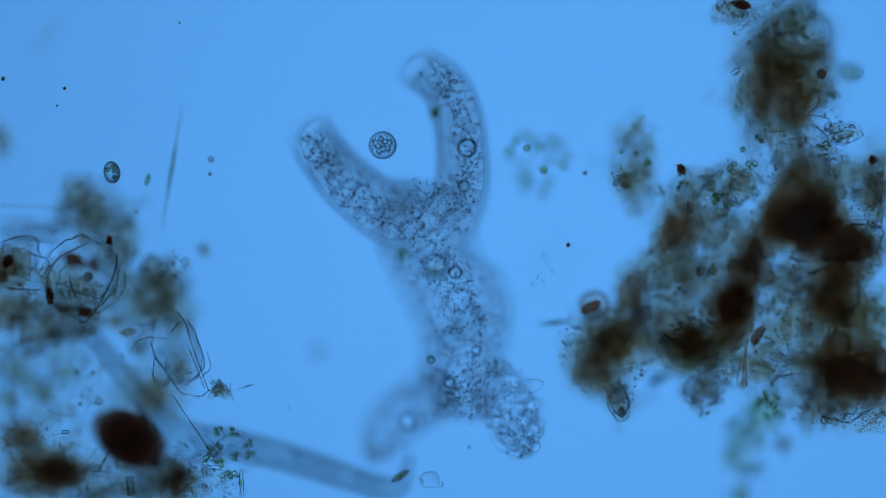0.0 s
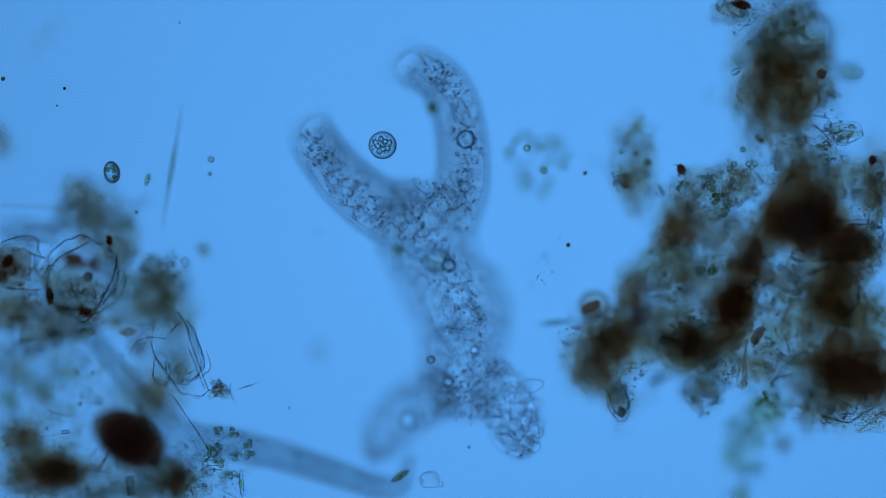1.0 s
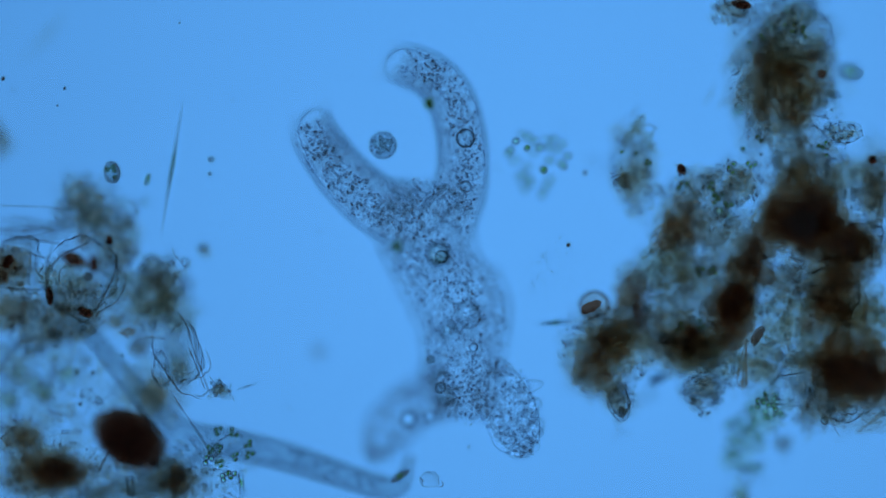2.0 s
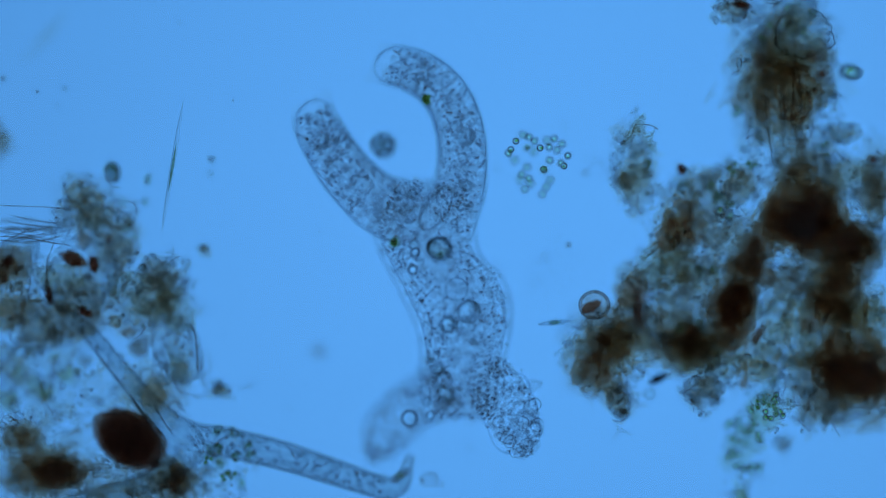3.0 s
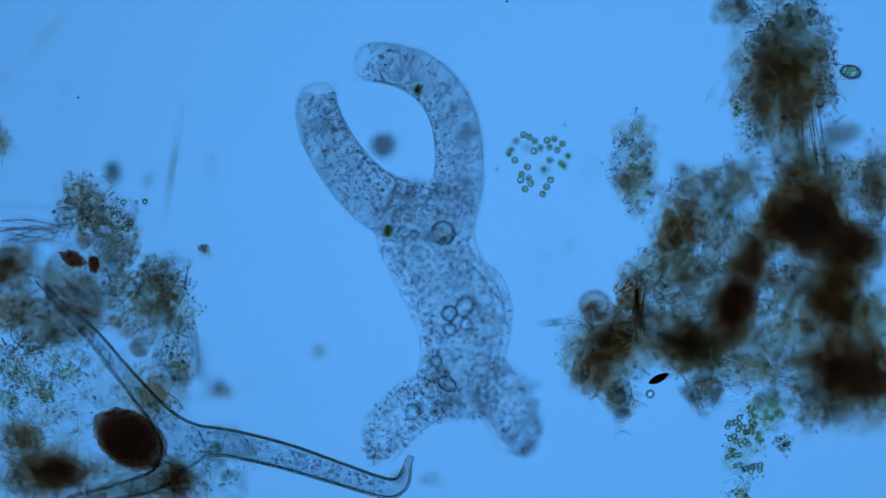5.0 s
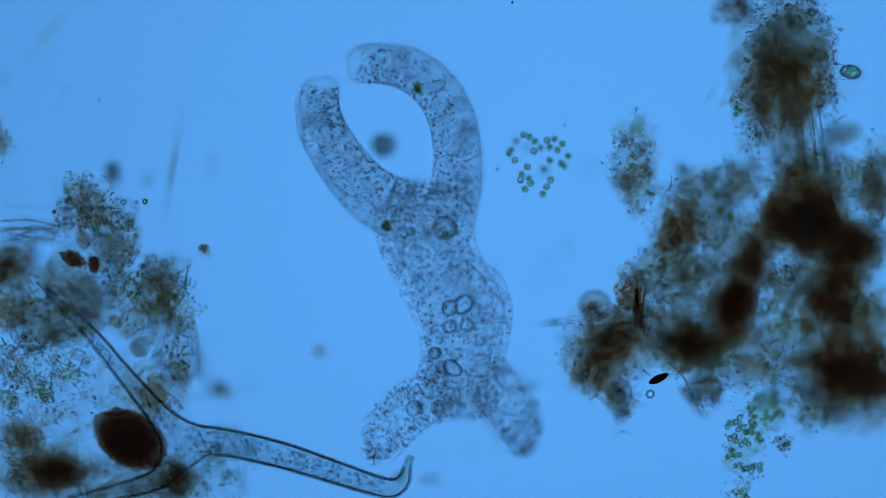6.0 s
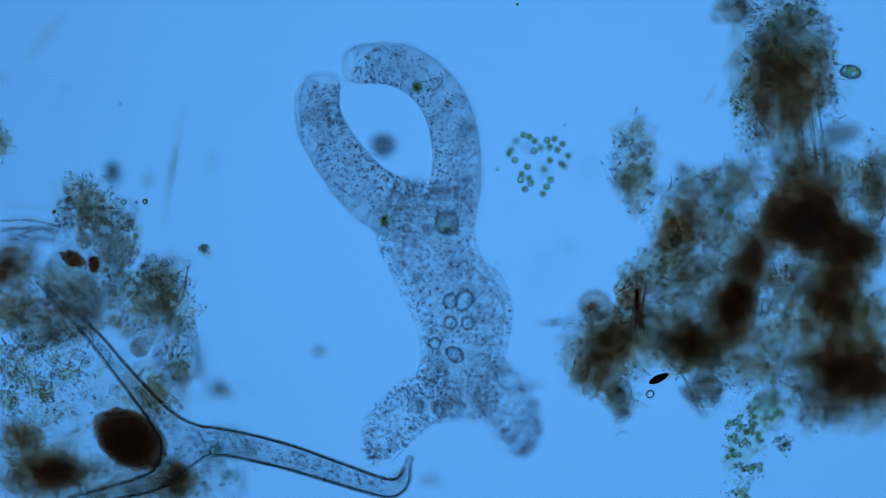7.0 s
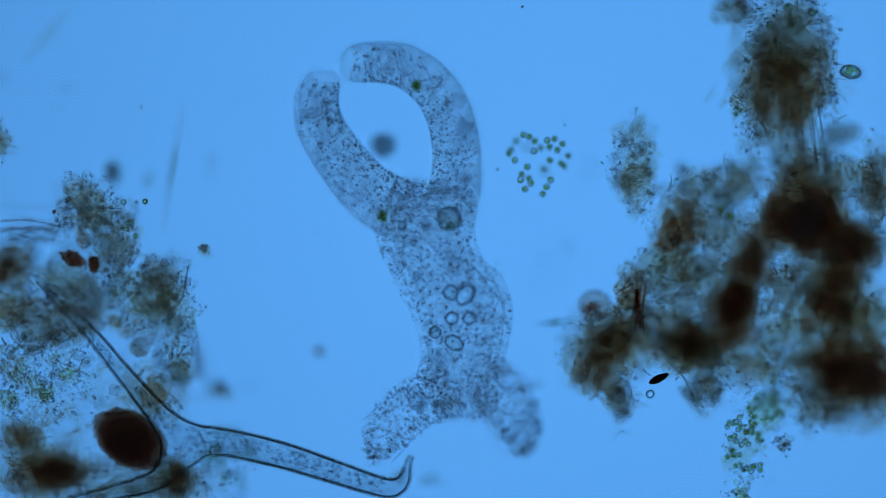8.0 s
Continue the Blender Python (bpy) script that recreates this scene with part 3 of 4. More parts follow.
arm("left_arm", LEFT_ARM, (120, 106, 94, 88, 82, 68), 11, .75)
arm("right_arm", RIGHT_ARM, (108, 87, 84, 81, 77, 67), 12, -.75)


def loft(rows, high, z, sides=32, narrow=.0):
    """A flattened body through cross sections (u, v, turn, half width)."""
    sp = spline(rows, 36)
    vs = []
    n = len(sp)
    for i, (u, v, turn, w) in enumerate(sp):
        e = math.sin(.5 * math.pi * min(1, .06 + i / 9, .06 + (n - 1 - i) / 9)) ** 2
        for j in range(sides):
            a = 2 * math.pi * j / sides
            y = rounded(math.cos(a)) * (1 - narrow * max(0, math.sin(a)))
            p = at(u + math.cos(turn) * w * y, v + math.sin(turn) * w * y, z)
            k = 1 + .05 * noise.noise(Vector((p.x * 25, p.y * 25, i * .1)))
            vs.append((p.x, p.y, z + high * e * k * (domed(rounded(math.sin(a)), -1, -.75, 1) if narrow else rounded(math.sin(a)))))
    fs = [[i * sides + j, i * sides + (j + 1) % sides, (i + 1) * sides + (j + 1) % sides, (i + 1) * sides + j]
          for i in range(n - 1) for j in range(sides)] + [list(range(sides))[::-1], [(n - 1) * sides + j for j in range(sides)]]
    return vs, fs, sp


TRUNK = ((764, 325, 0, 66), (757, 360, 0, 86), (749, 400, .05, 92), (762, 450, .05, 90), (788, 485, 0, 97), (802, 512, 0, 97), (814, 545, 0, 93),
         (821, 580, 0, 84), (821, 620, 0, 76), (818, 660, 0, 74), (820, 700, 0, 70), (822, 735, 0, 54))
FOOT_L = ((800, 680, 1.1, 46), (755, 702, 1.05, 46), (712, 733, .95, 44), (682, 764, .8, 40), (666, 788, .7, 30), (655, 806, .7, 12))
FOOT_R = ((850, 660, -.6, 50), (885, 700, -.55, 48), (910, 740, -.4, 44), (922, 778, -.2, 34), (928, 800, -.2, 14))
rng = np.random.default_rng(5)
for nm, rows, high, z, ng in (("trunk", TRUNK, .058, -.002, 1000), ("left_foot", FOOT_L, .021, -.060, 270), ("right_foot", FOOT_R, .035, .02, 220)):
    narrow = .28 if nm == "trunk" else 0
    vs, fs, sp = loft(rows, high, z, 32, narrow)
    s = Soup()
    s.v.append(np.array(vs))
    s.f, s.n = fs, len(vs)
    ob = s.object(nm, M_PLASM, amoeba)
    if nm == "trunk":
        for k in (.84, .66):
            vs, fs, sq = loft([(u, v, a, w * k) for u, v, a, w in rows[1:]], high * k, z, 32, narrow)
            core = Soup()
            core.v.append(np.array(vs))
            core.f, core.n = fs, len(vs)
            core.object("endoplasm", M_PLASM, ob)
    if nm == "trunk":
        # refraction lines of the trunk's sides, drawn as dark tubes at several heights
        for sgn in (-1, 1):
            for h, k in ((z + high * .9, .62), (z + high * .05, .87), (z - high * .78, 1.0))[0 if sgn < 0 else 1:]:
                pts = [at(u + sgn * math.cos(a) * w * k + 2.5 * noise.noise(Vector((v * .04, sgn, h * 20))), v + sgn * math.sin(a) * w * k, h)
                       for u, v, a, w in sp[9:-9]]
                Soup().tube(pts, .0007, 5).object("drawn_edge", M_RIM, ob)

    def spot():
        u, v, a, w = sp[int(rng.integers(0, len(sp)))]
        x, h = rng.uniform(-.96, .96), (-1 if rng.uniform() < .66 else 1) * (1 - abs(rng.normal(0, .09)))
        if rng.uniform() < .34:
            x, h = rng.choice((-1, 1)) * (.97 - .75 * rng.uniform() ** 1.4), rng.uniform(-.2, .25)
        if narrow:
            g = (h + .75) / 1.75 if h > -.75 else 0
            x *= max(.64, breadth(max(0, g))) * (1 - narrow * max(0, g))
        else:
            x *= breadth(h * .8)
        p = at(u + math.cos(a) * w * x + rng.normal(0, 3), v + math.sin(a) * w * x + rng.normal(0, 6), z + h * high)
        return p
    granules(rng, int(ng * 1.35), spot, M_GRANULE, "granulation", ob, .0018, .0029)
    granules(rng, ng, spot, M_PLASMGRAIN, "fine_grit", ob, .003, .007)
    granules(rng, int(ng * .42), spot, M_GRAIN, "dark_grit", ob, .0012, .0022)
    granules(rng, ng * 3, spot, M_DUSTGRAIN, "dust", ob, .0008, .0022)


def add_lobe(k, u, v, z, ru, rv, turn):
    Soup().lump(at(u, v, z), (ru * .001, rv * .001, .009), turn, .16, 1.3, 3, k + 60).object("lobe", M_LOBE, amoeba)


add_lobe(0, 938, 685, 0.05, 24, 12, 0.3)
add_lobe(1, 936, 742, 0.052, 14, 17, 0.2)
add_lobe(2, 911, 753, 0.05, 13, 12, 0)
add_lobe(3, 931, 786, 0.05, 15, 13, 0.4)
add_lobe(4, 917, 771, 0.045, 10, 11, 0)
add_lobe(5, 946, 792, 0.04, 11, 9, 0.3)
add_lobe(6, 952, 766, 0.035, 10, 10, 0)
add_lobe(7, 905, 690, 0.055, 8, 7, 0)
add_lobe(8, 925, 800, 0.02, 16, 10, 0)
add_lobe(9, 900, 775, 0.01, 14, 12, 0)
add_lobe(10, 940, 720, -0.01, 12, 14, 0)
for k, (u, v, r) in enumerate(((946, 716, 12), (951, 752, 13), (931, 789, 13), (903, 781, 12), (926, 748, 11), (882, 747, 11), (912, 800, 11), (935, 770, 9), (893, 762, 9))):
    add_lobe(20 + k, u, v, -.002 + .004 * (k % 3), r, r * .9, .4 * k)
add_lobe(11, 945, 760, -0.02, 14, 12, 0)


# dark tubes draw the refraction line in the fork of the arms
for h in (.0, -.022, -.045):
    Soup().tube([at(u, v, h) for u, v in spline(((680, 330), (700, 342), (722, 346), (738, 342), (750, 332)), 20)], .0010, 5).object("drawn_edge", M_RIM, amoeba)

# refraction lines round the feet, again drawn as dark tubes
for line, heights in ((((745, 638), (736, 668), (706, 694), (672, 718), (642, 744)), (-.072, -.056)), (((694, 818), (722, 786), (752, 757), (784, 738), (818, 732), (850, 736)), (-.070, -.052)),
                      (((850, 736), (862, 756), (874, 786), (890, 800), (905, 803)), (.0, .03)), (((894, 636), (904, 660), (926, 664), (940, 690), (950, 730), (955, 765)), (-.01, .02))):
    for h in heights:
        Soup().tube([at(u + 2 * noise.noise(Vector((u * .06, v * .06, h * 30))), v, h) for u, v in spline(line, 24)], .0010, 5).object("drawn_edge", M_RIM, amoeba)

# vacuoles and food inside it: name, material, label, radius u, radius v, height, rows of (seconds, (u, v))


def organelle(k, nm, mat, lab, ru, rv, z, keys):
    s = Soup()
    if nm == "food_body":
        for j in range(7):
            w = j * .9
            s.ball((math.cos(w) * .005 * (j > 0), math.sin(w) * .0055 * (j > 0), .001 * (j % 3)), .0054, 2)
    else:
        s.lump((0, 0, 0), (ru * .001, rv * .001, min(ru, rv) * .0009), -.6 if ru != rv else 0, .04, 1.5, 3, k)
    ob = s.object(nm, mat, amoeba, lab)
    if mat is M_SOFTVAC:
        turn = -.6 if ru != rv else 0
        c, d = math.cos(turn), math.sin(turn)
        edge = [(ru * .001 * math.cos(w), rv * .001 * math.sin(w)) for w in np.linspace(0, 6.2832, 29)]
        # a dark tube draws the ring that refraction leaves round the vacuole
        Soup().tube([(x * c - y * d, x * d + y * c, 0) for x, y in edge], .0009, 5).object("wall", M_RIM, ob)
    if nm == "nucleus":
        Soup().lump((0, 0, -.004), (.018, .017, .004), .4, .2, 2.0, 3, 8).object("contents", M_GREENFELT, ob)
        Soup().lump((.001, -.011, .010), (.007, .005, .004), .4, .25, 2.0, 3, 8).object("food", M_DULLGREEN, ob, "olive green half-digested food")
        granules(np.random.default_rng(3), 70, lambda: tuple(RNG.normal(0, .008, 3)), M_PLASMGRAIN, "fine_grit", ob, .001, .002)
    MOVES.append((ob, [(float(t), pose(*at(*between(keys, t), z))) for t in np.arange(0, 8.01, .5)]))


organelle(0, 'vacuole', M_VACUOLE, '', 17, 17, 0.028, ((0, (827, 262)), (1, (825, 247)), (1.7, (824, 246)), (3.5, (824, 240)), (8, (822, 232))))
organelle(1, 'vacuole', M_VACUOLE, '', 11, 11, 0.028, ((0, (822, 330)), (1.5, (824, 331)), (3.5, (826, 328)), (8, (824, 318))))
organelle(2, 'vacuole', M_VACUOLE, '', 12, 12, 0.028, ((0, (806, 482)), (1, (795, 470)), (1.5, (789, 463)), (3.5, (760, 430)), (8, (755, 400))))
organelle(3, 'vacuole', M_VACUOLE, '', 10, 11, 0.028, ((0, (797, 678)), (1.5, (792, 675)), (3.5, (741, 724)), (8, (745, 715))))
organelle(4, 'vacuole', M_VACUOLE, '', 8, 8, 0.028, ((0, (843, 620)), (1.5, (839, 620)), (3.5, (836, 600)), (8, (836, 560))))
organelle(5, 'vacuole', M_VACUOLE, '', 15, 20, -0.082, ((0, (826, 560)), (3.5, (825, 547)), (4.5, (823, 545)), (6.5, (820, 537)), (8, (823, 522))))
organelle(6, 'vacuole', M_SOFTVAC, '', 14, 15, -0.045, ((0, (790, 600)), (4.5, (795, 560)), (6.5, (797, 540)), (8, (798, 518))))
organelle(7, 'vacuole', M_VACUOLE, '', 12, 12, -0.082, ((0, (800, 600)), (4.5, (797, 585)), (6.5, (797, 575)), (8, (800, 563))))
organelle(8, 'vacuole', M_VACUOLE, '', 12, 12, -0.082, ((0, (828, 585)), (4.5, (825, 573)), (6.5, (827, 576)), (8, (831, 563))))
organelle(9, 'vacuole', M_SOFTVAC, '', 11, 11, -0.05, ((0, (778, 665)), (4.5, (774, 647)), (6.5, (770, 617)), (8, (771, 588))))
organelle(10, 'vacuole', M_SOFTVAC, '', 18, 13, -0.05, ((0, (790, 705)), (4.5, (787, 692)), (6.5, (806, 638)), (8, (804, 607))))
organelle(11, 'vacuole', M_SOFTVAC, '', 8, 8, -0.045, ((0, (735, 440)), (3.5, (733, 432)), (4.5, (737, 418)), (8, (712, 400))))
organelle(12, 'nucleus', M_SOFTVAC, 'round granular body with olive contents and a dark outline', 22, 22, -0.04, ((0, (772, 470)), (3.5, (779, 435)), (4.5, (782, 417)), (6.5, (788, 400)), (8, (795, 388))))
organelle(13, 'contractile_vacuole', M_LOBE, 'long clear fluid-filled vacuole', 20, 44, -0.02, ((0, (772, 372)), (3.5, (772, 370)), (4.5, (770, 365)), (8, (766, 352))))
organelle(16, 'vacuole', M_VACUOLE, '', 10, 7, -0.05, ((0, (735, 352)), (4.5, (727, 340)), (8, (722, 331))))
organelle(17, 'vacuole', M_LOBE, '', 21, 21, .004, ((0, (812, 530)), (3, (808, 512)), (8, (800, 470))))
organelle(18, 'vacuole', M_LOBE, '', 20, 21, .0, ((0, (832, 575)), (3, (830, 552)), (8, (826, 512))))
organelle(19, 'vacuole', M_VACUOLE, '', 9, 9, -.025, ((0, (728, 490)), (3, (731, 478)), (4.5, (736, 495)), (8, (738, 489))))
organelle(20, 'vacuole', M_VACUOLE, '', 8, 8, -.02, ((0, (738, 455)), (3, (735, 447)), (8, (732, 430))))
organelle(21, 'vacuole', M_LOBE, '', 15, 15, .006, ((0, (792, 680)), (3, (787, 672)), (8, (780, 640))))
organelle(22, 'vacuole', M_VACUOLE, '', 15, 15, -.035, ((0, (722, 745)), (3, (725, 740)), (4.5, (729, 731)), (8, (737, 712))))
organelle(23, 'vacuole', M_VACUOLE, '', 8, 8, -.02, ((0, (760, 738)), (3, (762, 735)), (8, (770, 716))))
organelle(24, 'vacuole', M_VACUOLE, '', 6, 6, -.01, ((0, (806, 396)), (3, (804, 393)), (8, (801, 372))))
organelle(25, 'vacuole', M_VACUOLE, '', 6, 6, -.04, ((0, (752, 760)), (4.5, (764, 731)), (8, (788, 737))))
organelle(14, 'food_body', M_OLIVE, 'olive green swallowed alga', 9, 9, -0.015, ((0, (770, 200)), (3.5, (753, 172)), (4.5, (741, 160)), (6.5, (740, 155)), (8, (738, 151))))
organelle(15, 'food_body', M_OLIVE, 'olive green swallowed alga', 10, 9, -0.03, ((0, (712, 450)), (3.5, (697, 425)), (4.5, (690, 412)), (6.5, (684, 395)), (8, (678, 383))))


# ---- single cells ----
def cell(name, u, v, z, ru, rv, turn, label, group="", fill=5, fillmat=None, shell=None, seed=1, deep=None):
    """A clear walled cell with coloured bodies inside."""
    rng = np.random.default_rng(seed)
    root = thing(name, at(u, v, z), label, "cell", group)
    a, b = ru * .001, rv * .001
    h = deep or min(a, b)
    Soup().ball((0, 0, 0), (a, b, h), 3, turn).object("wall", shell or M_CLEARCELL, root)
    if fill:
        c, s = math.cos(turn), math.sin(turn)
        g = Soup()
        for i in range(fill):
            r = min(a, b) * rng.uniform(.2, .42)
            q = rng.uniform(.1, .62)
            w = i * 2.4 + rng.uniform(0, .5)
            x, y = a * q * math.cos(w), b * q * math.sin(w)
            g.ball((x * c - y * s, x * s + y * c, rng.normal(0, h * .2)), r, 2)
        g.object("contents", fillmat or M_CELLGREEN, root)
    return root


prey = cell("round_cell", 677, 257, .056, 25, 25, 0, "round colourless granular cell with a bright rim", fill=0, shell=M_PREY)
rr = np.random.default_rng(21)
g = Soup()
for i in range(80):
    d = rr.normal(0, 1, 3)
    d *= .021 * rr.uniform(.1, 1) ** .4 / np.linalg.norm(d)
    g.ball(d, rr.uniform(.0006, .0015), 1)
g.object("granulation", M_FIBRE, prey, kind="stuff")
g = Soup()
for i in range(10):
    w = i * 2.4
    g.ball((.0045 * math.sqrt(i) * math.cos(w), .0045 * math.sqrt(i) * math.sin(w), .004 * math.sin(i * 1.7)), .0052, 2)
g.object("oil_matter", M_CLEARCELL, prey, kind="stuff")
cell("oval_cell", 197, 305, .057, 15, 20, .2, "oval clear cell with green chloroplasts", fill=4, fillmat=M_DULLGREEN, shell=M_CLEARLINE, seed=2)
cell("oval_cell", 1504, 128, -.055, 19, 13, -.2, "oval clear cell with olive green contents", fill=9, fillmat=M_OLIVE, seed=3)
cell("oval_cell", 1516, 130, .055, 14, 10, .25, "small oval pale colourless cell", fill=0, shell=M_HUSK, seed=7)
cell("rod_cell", 259, 318, .07, 5, 12, -.3, "small green rod-shaped alga", fill=4, seed=4)
cell("red_body", 1455, 131, .06, 9, 9, 0, "small red-brown round body", fill=2, fillmat=M_RUST, shell=M_RED, seed=5)


def colony(places, z, r, label, seed, tetrads=False, dz=.008):
    """Cells, or groups of four cells, at places (u, v, height above z)."""
    rng = np.random.default_rng(seed)
    places = [p if len(p) == 3 else (*p, rng.normal(0, dz)) for p in places]
    mu, mv = sum(p[0] for p in places) / len(places), sum(p[1] for p in places) / len(places)
    home = at(mu, mv, z)
    root = thing("algal_colony", home, label, "algae", "algal colonies")
    wall = Soup().ball((0, 0, 0), r, 3).object("cell", M_CLEARCELL, root)
    Soup().lump((r * .18, r * .12, 0), (r * .56, r * .42, r * .4), 0, .2, 1.5, 2, seed).object("chloroplast", M_CELLGREEN, wall)
    spots = []
    for u, v, h in places:
        p = at(u, v, z + h) - home
        if tetrads:
            tw = rng.uniform(0, 1.6) + 0.5 * len(spots)
            spots += [p + Vector((math.cos(tw + k * 1.571), math.sin(tw + k * 1.571 + .25 * math.sin(5 * tw)), 1.3 * math.sin(3 * tw) * (k % 2))) * (r * rng.uniform(.85, 1.4)) for k in range(4 if len(spots) % 3 else 3)]
        else:
            spots.append(p)
    for k, p in enumerate(spots):
        m = pose(p[0], p[1], p[2], rng.uniform(0, 60), rng.uniform(0, 60), rng.uniform(0, 360))
        if k == 0:
            wall.matrix_basis = m
        else:
            copy_thing(wall, m)
    return root


colony(((926, 239), (936, 243), (946, 250), (913, 250, .04), (968, 249), (981, 246), (995, 255), (972, 261), (986, 266), (904, 265, .03), (900, 272),
        (911, 284), (1005, 276), (993, 289), (998, 294, .03), (933, 296), (973, 284), (923, 309), (921, 319), (936, 316), (939, 325), (929, 335),
        (974, 319), (967, 331), (960, 344), (956, 262, .03), (962, 300, .035), (945, 268, -.02), (933, 262, .088), (963, 302, .088)), -.036, .0062, "loose colony of small green spherical algae", 31, False, .012)
colony(((386, 765), (414, 766), (438, 786), (369, 796), (441, 807), (417, 808), (387, 819), (385, 794, -.03), (369, 816, -.03), (398, 845, -.03),
        (410, 838, -.02)), .052, .0050, "colony of green algae in groups of four", 32, True)
colony(((1292, 752), (1308, 745), (1326, 760), (1297, 778), (1318, 786), (1303, 802), (1325, 827), (1340, 828), (1308, 828, .02), (1345, 775, .02),
        (1330, 722, .02), (1290, 803), (1312, 762), (1335, 745, .01)), -.05, .0054, "dense colony of green spherical algae", 33, True, .006)
colony(((1347, 716), (1360, 735), (1352, 705), (1368, 722), (1380, 735, -.02), (1375, 705, -.02)), .02, .0054, "small colony of green algae beside debris", 34, True, .02)
colony(((1299, 297), (1262, 330), (1272, 345), (1266, 352), (1210, 330), (1290, 360), (1332, 290)), .05, .0054, "few green algae caught in debris", 35, True)
colony(((1241, 481), (1264, 478), (1203, 579), (1240, 576)), .055, .0052, "groups of four green algae on debris", 36, True)
colony(((1449, 259), (1457, 262), (1463, 253), (1464, 276, -.02), (1316, 264)), .055, .0052, "small group of green algae in debris", 37)
colony(((1390, 43), (1407, 42), (1401, 55), (1422, 48), (1422, 57), (1426, 66), (1347, 63), (1353, 69), (1328, 75), (1408, 55, -.01), (1342, 242), (1348, 249)),
       .054, .0050, "few green spherical algae on grey debris", 42, False, .003)
colony(((1394, 14), (1362, 46), (1436, 24)), -.05, .008, "few yellow-green algae in grey debris", 43, False, .003)
colony(((1304, 191), (1309, 197), (1302, 202)), -.03, .0056, "small group of green algae beside debris", 38, False, .002)
colony(((1101, 268), (1126, 271), (1146, 284), (1143, 290), (1150, 289)), .055, .0045, "few small algae in a grey floc", 41, False, .002)
clump(1105, 318, .052, 18, 14, 0, M_HAZE, "small crumb of grey floc", 90, 1, 4, .008, seed=89)
colony(((1274, 374, -.01), (1291, 381, -.03)), -.005, .009, "pair of larger olive green algae in debris", 39, False, .002)
colony(((220, 358), (233, 395), (225, 405), (240, 418), (258, 357)), -.055, .0052, "few green and colourless algae beside debris", 40)
clump(1360, 715, -.05, 42, 48, 0, M_PALEGREEN, "pale green slimy mass of algae", 160, 0, 0, .025, .3, 71, fill=.5)
clump(1318, 790, -.06, 32, 74, 0, M_PALEGREEN, "pale green slimy mass of algae", 160, 0, 0, .02, .3, 72, fill=.25)


# ---- hypha ----
def pipes(name, material, lines, z, grow, parent):
    """Tubes that run into one another, joined into one skin."""
    s = Soup()
    for line in lines:
        pts = spline(line, 40)
        s.tube([at(u, v, z) for u, v, _ in pts], [max(.0012, q * .001 * grow[0] + grow[1]) for *_, q in pts], 16)
    ob = s.object(name, material, parent)
    rm = ob.modifiers.new("union", "REMESH")
    rm.mode, rm.voxel_size, rm.use_smooth_shade = "VOXEL", .0022, True
    sm = ob.modifiers.new("smooth", "SMOOTH")
    sm.iterations, sm.factor = 6, .5
    return ob


hypha = thing("fungal_hypha", (0, 0, 0), "clear branching fungal tube with dark double walls", "hypha")
Z = -.037
BRANCHES = (((62, 488, 5), (110, 540, 9), (165, 595, 14), (225, 668, 17), (285, 735, 20), (320, 775, 24)),
            ((318, 772, 25), (400, 783, 26), (500, 806, 25), (600, 838, 22), (664, 859, 20), (696, 864, 19), (714, 850, 14), (720, 830, 9), (723, 818, 7), (728, 806, 8)),
            ((318, 772, 25), (312, 815, 23), (275, 850, 20), (200, 872, 15), (120, 890, 12)))
# the crotches where the branches meet are rounded
CROTCHES = (((250, 695, 14), (300, 746, 20), (345, 768, 20), (420, 784, 20)), ((440, 797, 15), (368, 793, 17), (328, 815, 18), (285, 846, 15)),
            ((225, 672, 14), (286, 750, 20), (302, 800, 20), (280, 845, 16)))
pipes("wall", M_HYPHA, BRANCHES + CROTCHES, Z, (1, 0), hypha)
pipes("lumen", M_LUMEN, BRANCHES + CROTCHES, Z, (1, -.0045), hypha)
g = Soup()
for i in range(220):
    q = spline(((330, 770), (500, 806), (690, 856)) if i % 4 else ((110, 540), (165, 595), (225, 668), (285, 735)), 60)[int(RNG.integers(0, 60))]
    g.ball(at(q[0] + RNG.normal(0, 3), q[1] + RNG.uniform(-14, 14), Z + RNG.normal(0, .006)), RNG.uniform(.0015, .003), 1)
g.object("oil_matter", M_SOFTVAC, hypha, kind="stuff")
g = Soup()
for line in BRANCHES:
    sp = spline(line, 120)
    for i in range(420):
        k = int(RNG.integers(2, 118))
        d = sp[k + 1][:2] - sp[k - 1][:2]
        nrm = np.array((-d[1], d[0])) / np.linalg.norm(d)
        q = sp[k][:2] + nrm * sp[k][2] * RNG.choice((-1, 1)) * RNG.uniform(.80, .97)
        if sp[k][0] < 300 or sp[k][0] > 350:
            g.ball(at(q[0], q[1], Z + RNG.normal(0, .007)), RNG.uniform(.0007, .0019), 1)
g.object("wall_grit", M_GRAIN, hypha, kind="stuff")


# droplets and grit that cling to the upper side of the tube
g, h = Soup(), Soup()
sp = spline(BRANCHES[1], 160)
for i in range(300):
    k = int(RNG.integers(4, 130))
    d = sp[k + 1][:2] - sp[k - 1][:2]
    nrm = np.array((-d[1], d[0])) / np.linalg.norm(d)
    f = RNG.uniform(-.9, .9)
    q = sp[k][:2] + nrm * sp[k][2] * f
    (g if i % 2 else h).ball(at(q[0], q[1], Z + .001 * sp[k][2] * math.sqrt(1 - f * f)), RNG.uniform(.0016, .0028) if i % 2 else RNG.uniform(.0008, .0018), 2 if i % 2 else 1)
g.object("surface_oil", M_GRANULE, hypha, kind="stuff")
